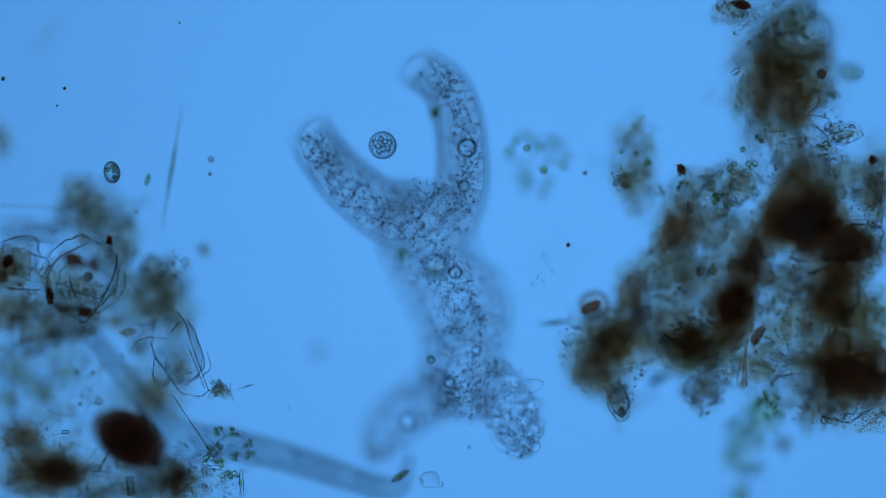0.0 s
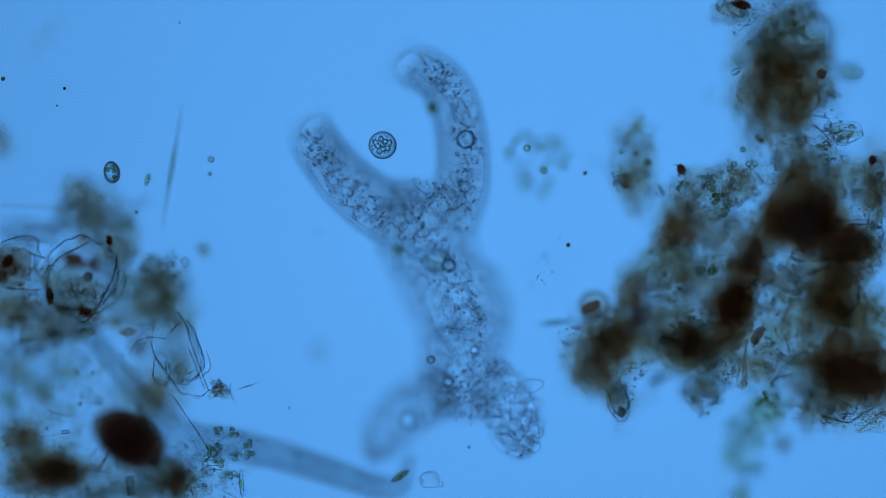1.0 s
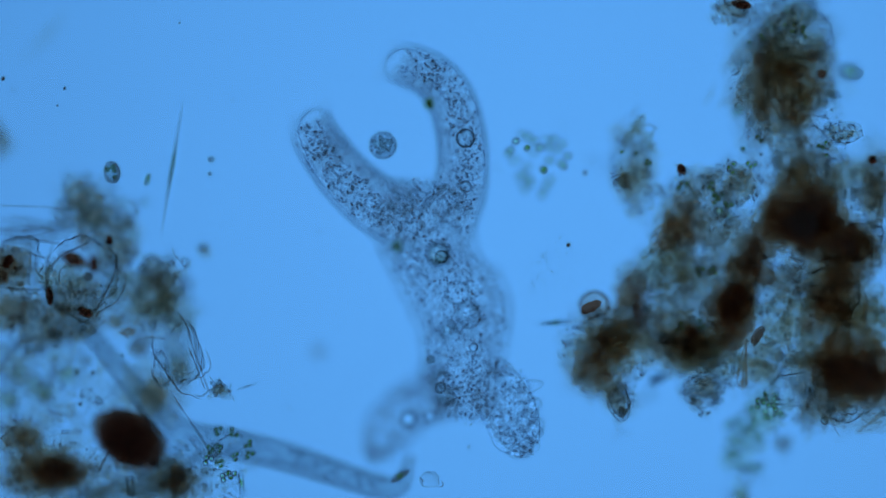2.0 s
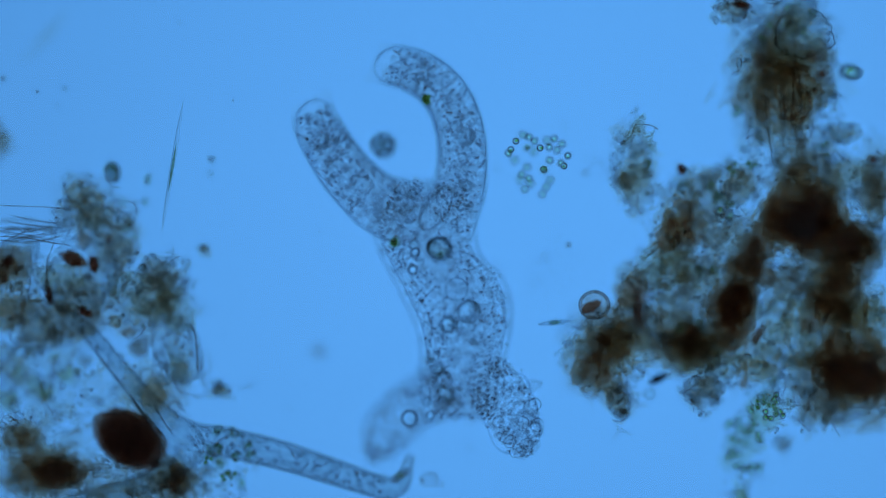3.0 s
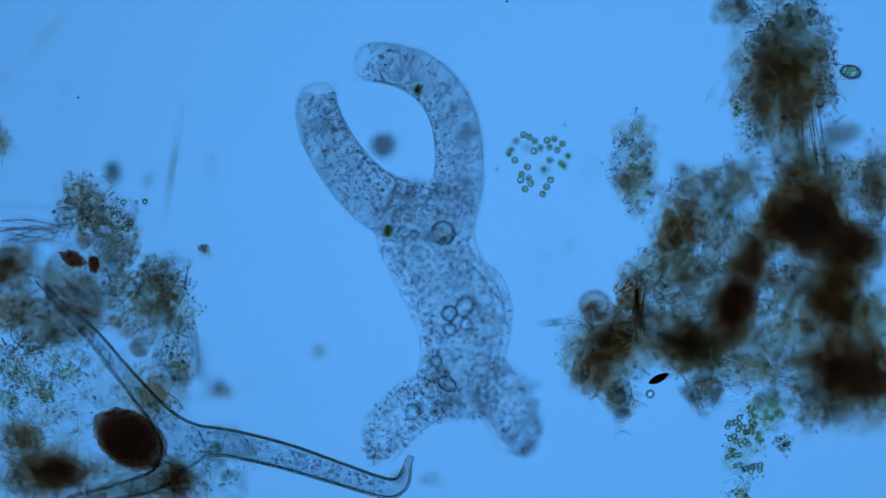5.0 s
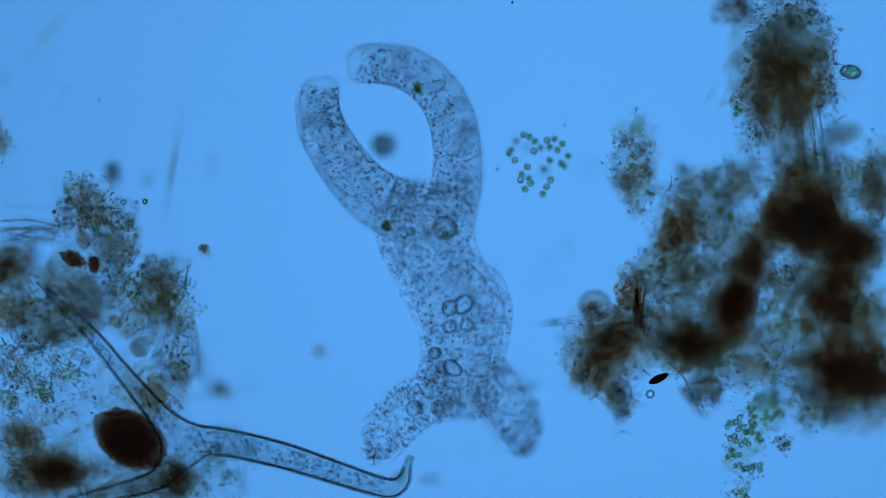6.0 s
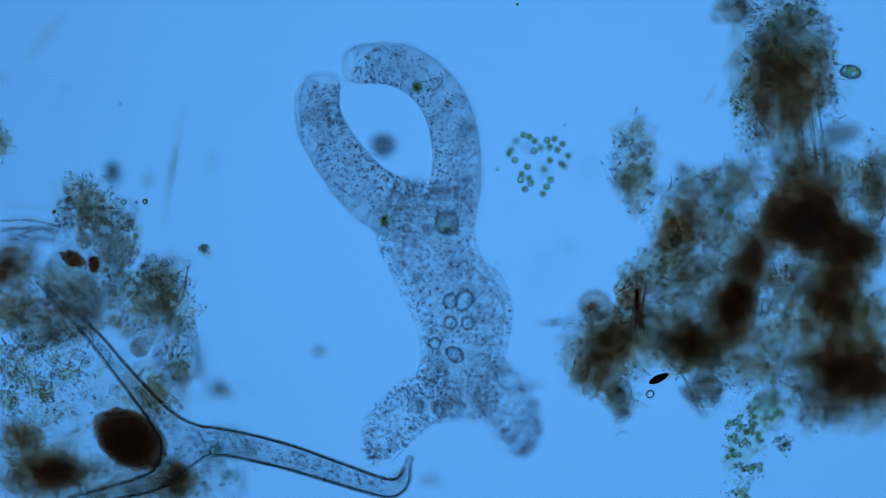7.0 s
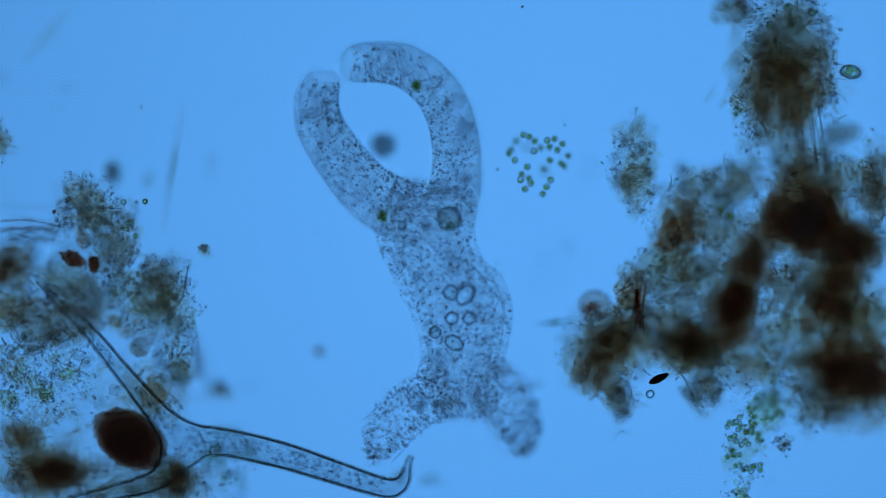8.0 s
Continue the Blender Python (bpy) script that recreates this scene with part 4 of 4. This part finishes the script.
h.object("surface_grit", M_GRAIN, hypha, kind="stuff")


# ---- husks and bundles in the debris ----
def husk(u, v, z, ru, rv, turn, label, folds=5, seed=1):
    """A collapsed empty plant cell: a clear wrinkled skin with dark folds."""
    rng = np.random.default_rng(seed)
    root = thing("plant_cell_husk", at(u, v, z), label, "plant cell", "husks")
    a, b = ru * .001, rv * .001
    Soup().lump((0, 0, 0), (a, b, .5 * min(a, b)), turn, .22, 1.6, 4, seed).object("skin", M_HUSK, root)
    c, s = math.cos(turn), math.sin(turn)
    for i in range(max(2, folds // 2)):
        q, w0, wl = rng.uniform(.55, 1.02), rng.uniform(0, 6.28), rng.uniform(.7, 2.2)
        ox, oy = rng.normal(0, .22, 2)
        pts = []
        for w in np.linspace(w0, w0 + wl, 14):
            k = q + .30 * noise.noise(Vector((w * 1.6, i * 2.3, seed))) + .08 * noise.noise(Vector((w * 6, i * 2.3, seed)))
            x, y = a * (k * math.cos(w) + ox), b * (k * math.sin(w) + oy)
            pts.append((x * c - y * s, x * s + y * c, .01 * math.sin(w + i) + rng.normal(0, .0004)))
        Soup().tube(pts, [.0003 + .0011 * math.sin(math.pi * j / 13) for j in range(14)], 5).object("fold", M_FOLD, root)
    return root


HUSK = "clear wrinkled empty plant cell with dark folds"


def add_husk(k, *row):
    husk(*row[:6], HUSK, row[6], k + 40)


add_husk(0, 148, 485, 0.045, 66, 62, 0.3, 9)
add_husk(1, 32, 452, 0.05, 40, 34, 0.4, 8)
add_husk(2, 312, 618, 0.05, 44, 66, 0.35, 4)
add_husk(3, 285, 655, 0.05, 16, 34, 0.05, 3)
add_husk(4, 1095, 712, 0.045, 20, 34, 0.2, 5)
add_husk(5, 1492, 236, 0.05, 36, 20, 0.1, 6)
add_husk(6, 1505, 425, 0.05, 60, 34, 0.2, 6)
add_husk(7, 1470, 520, 0.04, 56, 48, 0.0, 7)
add_husk(8, 1390, 130, 0.05, 34, 70, 0.0, 6)
add_husk(9, 1245, 690, 0.02, 34, 30, 0.2, 6)
add_husk(10, 1400, 690, 0.03, 44, 30, 0.2, 6)
add_husk(11, 60, 590, -0.04, 40, 34, 0.0, 5)
add_husk(13, 1500, 690, 0.05, 60, 54, 0.1, 7)
add_husk(14, 1420, 60, 0.0, 50, 44, 0.3, 5)
add_husk(15, 760, 850, 0.05, 18, 15, 0.0, 3)


def bundle(u0, v0, u1, v1, z, wide, n, label, seed, mat=None, r=(.0006, .0016)):
    """A bundle of parallel plant fibres."""
    rng = np.random.default_rng(seed)
    a, b = np.array(at(u0, v0, z)), np.array(at(u1, v1, z))
    mid, d = (a + b) / 2, (b - a)
    side = np.array((-d[1], d[0], 0)) / np.linalg.norm(d)
    root = thing("fibre_bundle", mid, label, "plant fibre", "fibre bundles")
    for i in range(n):
        o, h = rng.normal(0, wide * .0005), rng.normal(0, .012)
        s0, s1, bend = -.5 + rng.uniform(0, .25), .5 - rng.uniform(0, .25), rng.normal(0, .006)
        pts = [d * q + side * (o + bend * math.sin(3 * q + i)) + np.array((0, 0, h)) for q in np.linspace(s0, s1, 10)]
        k = rng.uniform(*r)
        Soup().tube(pts, [k * min(1, .25 + j / 3, .25 + (9 - j) / 3) * rng.uniform(.75, 1.2) for j in range(10)], 6).object("strand", mat or M_FIBRE, root)
    return root


bundle(-20, 395, 130, 412, -.01, 26, 8, "bundle of pale plant fibres in debris", 51)
bundle(-20, 425, 110, 405, -.02, 20, 5, "bundle of pale plant fibres in debris", 52)
bundle(1395, 40, 1405, 290, .02, 60, 5, "bundle of long grey plant fibres", 53)
bundle(1430, 180, 1450, 320, -.03, 40, 4, "bundle of long grey plant fibres", 54)
bundle(1112, 490, 1118, 600, -.052, 22, 6, "dark brown bundle of plant fibres", 55, M_RED, (.0012, .0032))
bundle(1090, 520, 1130, 500, -.052, 12, 4, "dark brown bundle of plant fibres", 56, M_RED, (.001, .002))
bundle(230, 700, 300, 800, -.01, 40, 5, "bundle of pale plant fibres beside a cyst", 57)
bundle(1325, 590, 1312, 690, .045, 8, 4, "red-brown forked plant hair", 59, M_RUST, (.0015, .0035))


def thread(line, z, r, label, mat=None):
    """One thin curved thread or torn edge."""
    mu, mv = line[len(line) // 2]
    home = at(mu, mv, z)
    root = thing("plant_thread", home, label, "plant thread", "plant threads")
    pts = [at(u, v, z + .004 * noise.noise(Vector((u * .03, v * .03, z)))) - home for u, v in spline(line, 28)]
    Soup().tube(pts, [r * .001 * (.45 + .75 * abs(math.sin(j * .35 + mu))) * min(1, .3 + j / 5, .3 + (28 - j) / 5) for j in range(29)], 6).object("strand", mat or M_FOLD, root)
    return root


EDGE, HAIR = "dark torn edge of a plant skin", "thin dark plant thread in debris"


def add_thread(line, z, r, lab):
    thread(line, z, r, lab)


add_thread(((312, 552), (328, 575), (338, 610), (352, 648), (368, 692)), 0.055, 1.7, EDGE)
add_thread(((368, 692), (356, 702), (342, 700)), 0.055, 1.4, EDGE)
add_thread(((276, 628), (270, 668), (284, 683), (298, 670), (296, 640)), 0.055, 1.0, EDGE)
add_thread(((228, 628), (240, 606), (262, 598), (292, 600)), 0.055, 1.3, EDGE)
add_thread(((300, 592), (310, 578), (318, 572)), 0.055, 1.8, HAIR)
add_thread(((330, 610), (345, 645), (362, 690)), 0.045, 1.2, EDGE)
add_thread(((303, 655), (330, 662), (345, 655)), 0.05, 1.0, EDGE)
add_thread(((80, 522), (86, 482), (104, 456), (134, 440), (160, 428)), 0.052, 1.8, EDGE)
add_thread(((88, 535), (128, 560), (156, 566), (198, 492), (208, 442)), 0.05, 1.8, EDGE)
add_thread(((0, 508), (30, 512), (72, 514)), 0.055, 2.0, EDGE)
add_thread(((22, 448), (40, 440), (56, 450), (82, 458)), 0.055, 1.6, HAIR)
add_thread(((120, 490), (135, 530), (150, 545)), 0.05, 1.4, HAIR)
add_thread(((140, 518), (155, 512), (168, 522), (160, 535)), 0.055, 1.5, HAIR)
add_thread(((1326, 146), (1329, 158), (1342, 167)), 0.055, 1.5, EDGE)
add_thread(((1439, 155), (1449, 162), (1452, 180)), 0.055, 1.5, EDGE)
add_thread(((1410, 90), (1424, 83), (1436, 77)), 0.055, 1.4, HAIR)
add_thread(((90, 655), (93, 672), (90, 690)), -0.05, 1.2, HAIR)
add_thread(((76, 708), (88, 712), (100, 709)), -0.05, 1.7, HAIR)
add_thread(((4, 597), (8, 605), (14, 611)), -0.05, 2.0, HAIR)
add_thread(((94, 742), (102, 748), (107, 754)), -0.05, 1.5, HAIR)
add_thread(((172, 838), (182, 818), (195, 796)), 0.04, 2.6, HAIR)
add_thread(((1440, 152), (1450, 168), (1448, 186), (1430, 202)), 0.055, 1.5, HAIR)
add_thread(((1378, 222), (1400, 208), (1438, 204), (1472, 210)), 0.055, 1.6, HAIR)
add_thread(((1440, 220), (1458, 234), (1470, 248)), 0.055, 1.4, HAIR)
add_thread(((1075, 690), (1085, 722), (1100, 738), (1112, 720), (1108, 690)), 0.052, 1.6, EDGE)
add_thread(((1394, 455), (1430, 463), (1480, 456), (1532, 440)), 0.05, 1.8, EDGE)
add_thread(((1440, 455), (1460, 462), (1500, 466)), -0.05, 1.6, EDGE)
add_thread(((1432, 440), (1436, 458), (1424, 452)), -0.055, 1.4, EDGE)
add_thread(((-5, 392), (50, 390), (112, 402)), -0.045, 2.2, HAIR)
add_thread(((-5, 405), (40, 404), (100, 412)), -0.02, 2.2, HAIR)
add_thread(((-5, 425), (50, 430), (110, 418)), -0.01, 2.0, HAIR)
add_thread(((334, 470), (328, 505), (322, 530), (300, 556)), -0.052, 2.2, EDGE)
add_thread(((95, 430), (84, 470), (90, 520), (115, 560)), 0.0, 2.4, EDGE)
add_thread(((70, 600), (110, 585), (135, 610)), -0.05, 1.2, EDGE)
add_thread(((1432, 180), (1440, 240), (1446, 310)), -0.045, 1.8, HAIR)
add_thread(((1445, 180), (1456, 250), (1462, 330)), -0.05, 1.6, HAIR)
add_thread(((1456, 320), (1475, 370), (1490, 420)), -0.05, 1.8, EDGE)
add_thread(((1110, 495), (1125, 520), (1118, 560)), -0.03, 2.4, HAIR)
add_thread(((1180, 640), (1205, 662), (1222, 690), (1228, 705)), -0.055, 1.6, HAIR)
add_thread(((300, 690), (318, 720), (345, 760), (380, 815)), 0.05, 1.2, EDGE)
add_thread(((330, 560), (345, 600), (350, 660)), 0.0, 2.0, EDGE)
add_thread(((285, 600), (310, 590), (335, 600)), -0.02, 1.6, EDGE)
add_thread(((230, 700), (260, 740), (290, 770)), 0.0, 2.0, HAIR)


def crumb(u, v, z, ru, rv, turn, mat, label, seed):
    root = thing("crumb", at(u, v, z), label, "debris", "crumbs")
    for k in range(2):
        Soup().lump((.001 * k, 0, .002 * k), (ru * .001 * (1 - .3 * k), rv * .001 * (1 - .3 * k), min(ru, rv) * .0006), turn, .5, 2.4, 3, seed + k).object("body" if k == 0 else "kernel", mat, root)
    return root


RB, BK = "small red-brown crumb caught in debris", "small dark brown crumb caught in debris"


def add_crumb(k, u, v, z, ru, rv, turn, mat):
    crumb(u, v, z, ru, rv, turn, mat, RB if mat in (M_RED, M_RUST) else BK, k + 200)


add_crumb(0, 13, 462, 0.05, 8, 12, -0.5, M_RED)
add_crumb(1, 87, 525, 0.05, 6, 16, 0.1, M_RED)
add_crumb(2, 150, 553, 0.034, 14, 8, -0.5, M_RED)
add_crumb(3, 1314, 8, 0.05, 16, 8, -0.2, M_RED)
add_crumb(4, 1343, 108, 0.05, 9, 15, 0.2, M_RUST)
add_crumb(5, 1438, 100, 0.045, 13, 12, 0, M_RUST)
add_crumb(6, 1222, 586, 0.045, 11, 12, 0, M_RUST)
add_crumb(7, 1177, 602, 0.05, 11, 10, 0.3, M_FOLD)
add_crumb(8, 1342, 594, 0.045, 8, 17, -0.5, M_DARKCYST)
add_crumb(9, 130, 459, -0.025, 21, 12, -0.45, M_RED)
add_crumb(10, 166, 468, -0.03, 9, 14, 0.1, M_RED)
add_crumb(11, 148, 425, -0.055, 12, 16, 0.2, M_RUST)
add_crumb(12, 1546, 284, 0.055, 7, 8, 0, M_RED)
add_crumb(13, 1206, 300, 0.05, 7, 10, 0.3, M_RED)
add_crumb(15, 226, 588, 0.05, 14, 8, 0, M_RUST)
add_crumb(16, 155, 490, 0.055, 8, 9, 0, M_FOLD)
add_crumb(17, 1316, 680, 0.05, 8, 9, 0, M_RUST)
add_crumb(18, 1075, 668, 0.05, 10, 12, 0.3, M_RUST)
add_crumb(19, 1225, 590, -0.01, 11, 13, 0, M_RUST)
add_crumb(20, 192, 425, 0.06, 5, 8, 0.2, M_RED)
add_crumb(21, 1100, 730, 0.05, 7, 10, 0, M_FOLD)
add_crumb(22, 1330, 470, -0.055, 20, 26, 0.2, M_UMBER)
add_crumb(23, 1430, 575, -0.05, 16, 14, 0, M_RUST)
add_crumb(24, 98, 631, -0.05, 9, 5, 0.3, M_PALEGREEN)
add_crumb(25, 205, 570, -0.02, 12, 12, 0, M_BROWN)


# ---- needles, rods and specks ----
def frustule(u0, v0, u1, v1, z, r, label):
    a, b = np.array(at(u0, v0, z)), np.array(at(u1, v1, z))
    mid, d = (a + b) / 2, b - a
    root = thing("diatom", mid, label, "diatom", "diatoms")
    ks = ((-.5, .55), (-.48, .9), (-.44, 1), (-.2, 1), (.2, 1), (.44, 1), (.48, .9), (.5, .55))
    Soup().tube([d * k for k, _ in ks], [r * .001 * q for _, q in ks], 10).object("shell", M_HYPHA, root)
    side = np.array((-d[1], d[0], 0)) / np.linalg.norm(d) * r * .001
    rim = [d * k + side * q * g for g in (1, -1) for k, q in (ks if g > 0 else ks[::-1])]
    Soup().tube(rim + rim[:1], .0007, 5).object("edge", M_FOLD, root)
    return root


frustule(228, 844, 231, 878, .058, 6, "clear box-shaped diatom with dark edges")
frustule(108, 766, 121, 765, .056, 3, "tiny clear box-shaped diatom")


def spiny_cyst(u, v, z, r, label):
    root = thing("spiny_cyst", at(u, v, z), label, "cyst")
    Soup().lump((0, 0, 0), (r * .001, r * .001, r * .0007), 0, .05, 2, 3, 4).object("body", M_DUST, root)
    Soup().lump((0, 0, 0), (r * .0009, r * .0009, r * .0004), 0, .1, 2, 3, 9).object("contents", M_BROWNFELT, root)
    g = Soup()
    for k in range(90):
        w = k * 2.39996
        q = math.sqrt(k / 90) if k < 62 else 1.0
        g.ball((r * .001 * q * math.cos(w), r * .001 * q * math.sin(w), .0004 * r * (1 - q)), .0010, 1)
    g.object("spines", M_GRAIN, root, kind="stuff")
    return root


spiny_cyst(249, 614, -.05, 18, "round grey-brown cyst with a toothed rim")


def needle(u0, v0, u1, v1, z, r, label, mat, name="diatom", shell=None):
    a, b = np.array(at(u0, v0, z)), np.array(at(u1, v1, z))
    mid = (a + b) / 2
    root = thing(name, mid, label, "diatom", "diatoms")
    pts = [(a - mid) + (b - a) * s for s in np.linspace(0, 1, 17)]
    rad = [r * .001 * max(.12, math.sin(math.pi * s) ** .6) for s in np.linspace(0, 1, 17)]
    Soup().tube(pts, rad, 8).object("shell", shell or M_SHELL, root)
    Soup().tube(pts[5:12], [q * .6 * math.sin(math.pi * (j + .3) / 6.6) for j, q in enumerate(rad[5:12])], 6).object("contents", mat, root)
    return root


needle(324, 180, 286, 412, .004, 4, "long thin needle-shaped diatom", M_DULLGREEN, shell=M_HUSK)
needle(952, 574, 1012, 568, -.008, 5, "short spindle diatom with green contents", M_DULLGREEN)
needle(1121, 485, 1149, 482, -.05, 4, "small clear lens-shaped diatom", M_LOBE)
needle(418, 690, 458, 678, .055, 1.4, "thin straight glassy splinter in the water", M_FIBRE)
needle(692, 854, 724, 833, .055, 6.5, "small dark rod-shaped diatom", M_CELLGREEN, shell=M_FIBRE)
needle(425, 830, 428, 882, .06, 4, "thin green rod-shaped diatom", M_CELLGREEN)
sp = thing("spindle_body", at(1165, 670, -.05), "black spindle-shaped body below debris", "spore")
Soup().lump((0, 0, 0), (.018, .007, .006), .45, .12, 1.6, 3, 9).object("body", M_BLACK, sp)
shell = cell("round_shell", 1052, 540, .0, 28, 26, 0, "round thick-walled shell with brown contents", fill=0, shell=M_RUST)
for q, h in ((1, 0), (.86, .006), (.97, -.01)):
    Soup().tube([(.027 * q * math.cos(w), .025 * q * math.sin(w), h) for w in np.linspace(0, 6.2832, 33)], .0014, 5).object("wall_ridge", M_FOLD, shell)
Soup().lump((-.006, -.004, .03), (.02, .009, .008), .5, .3, 2, 3, 3).object("brown_mass", M_RED, shell)
dust = thing("dust_speck", at(566, 622, -.115), "blurred brown dust speck on the slide", "dust")
Soup().lump((0, 0, 0), (.012, .012, .005), 0, .3, 2, 3, 3).object("speck", M_DUST, dust)


clump(970, 480, .05, 46, 44, 0, M_HAZE, "faint scatter of colourless bacteria in the water", 56, 0, 0, .008, fill=0, seed=81, name="bacteria_cloud", group="", size=(.0008, .0022), grainmat=M_CLEARLINE)
clump(1070, 288, -.02, 30, 16, 0, M_HAZE, "faint scatter of fine grit in the water", 36, 0, 0, .015, fill=0, seed=82, name="bacteria_cloud", group="", size=(.0008, .0022), grainmat=M_CLEARLINE)
clump(4, 245, -.09, 12, 34, .3, M_BROWN, "blurred brown floc lying on the slide", 40, 2, 2, .01, seed=84)
clump(385, 690, .05, 14, 12, .3, M_GREY, "small crumb of grey floc", 60, 2, 4, .01, seed=85)
clump(1312, 880, -.05, 14, 22, 0, M_PALEGREEN, "small crumb of pale green floc", 70, 2, 0, .01, seed=86)
clump(1385, 785, -.055, 14, 14, 0, M_HAZE, "small crumb of grey floc", 90, 0, 0, .008, seed=87)
clump(380, 830, .03, 60, 60, 0, M_HAZE, "thin grey floc round green algae", 260, 6, 6, .03, fill=.4, seed=88)
needle(125, 18, 45, 112, -.112, 14, "broad pale blurred rod lying on the slide", M_HAZE, shell=M_HAZE)


def speck(u, v, z, r, label, mat, name="speck"):
    root = thing(name, at(u, v, z), label, "speck", "specks in the water")
    Soup().lump((0, 0, 0), (r * .001, r * .0009, r * .0008), u % 3, .08, 1.5, 3, int(u) % 17).object("body", mat, root)
    return root


CLEAR, OLIVE = "tiny clear round speck in the water", "tiny dark speck in the water"


def add_speck(u, v, z, r, mat):
    speck(u, v, z, r, CLEAR if mat else OLIVE, M_CLEARCELL if mat else M_DARKGRAIN)


add_speck(4, 139, 0.058, 4, 0)
add_speck(113, 156, 0.056, 3, 0)
add_speck(372, 282, 0.07, 6.5, 1)
add_speck(370, 308, 0.072, 4.5, 1)
add_speck(100, 187, 0.05, 2, 0)
add_speck(317, 40, 0.05, 2, 0)
add_speck(240, 376, 0.077, 3, 0)
add_speck(1036, 306, 0.08, 4, 0)
add_speck(511, 723, 0.075, 2, 0)
add_speck(830, 793, 0.077, 2.4, 0)
add_speck(880, 300, -0.05, 3, 1)
add_speck(999, 222, -0.052, 3, 1)
add_speck(1150, 697, -0.062, 8, 1)
add_speck(1124, 669, -0.036, 4.5, 1)
add_speck(134, 660, 0.055, 5, 1)
add_speck(214, 631, 0.055, 4, 1)
add_speck(258, 357, -0.055, 4.5, 1)
add_speck(97, 375, -0.055, 4, 0)
add_speck(1154, 445, 0.05, 5, 1)
add_speck(565, 410, 0.0, 1.5, 0)
add_speck(412, 178, 0.0, 1.6, 0)
add_speck(192, 430, 0.075, 5, 0)
add_speck(1006, 434, 0.052, 4, 0)
add_speck(252, 474, 0.01, 7, 1)
add_speck(1460, 745, 0.03, 8, 1)
add_speck(778, 745, -0.05, 4, 1)
add_speck(762, 637, 0.055, 8, 1)

# swimming bacteria
for keys, z in ((((0, (-60, 150)), (3.5, (88, 165)), (4.5, (120, 170)), (8, (250, 190))), -.02), (((0, (850, -22)), (4.5, (892, 3)), (6.5, (911, 6)), (8, (924, 13))), -.045)):
    ob = speck(*keys[1][1], z, 2.4, "tiny dark swimming bacterium", M_DARKGRAIN, "bacterium")
    MOVES.append((ob, [(float(t), pose(*at(*between(keys, t), z))) for t in np.arange(0, 8.01, .5)]))


def motions():
    for ob, rows in MOVES:
        walk(ob, rows)


motions()
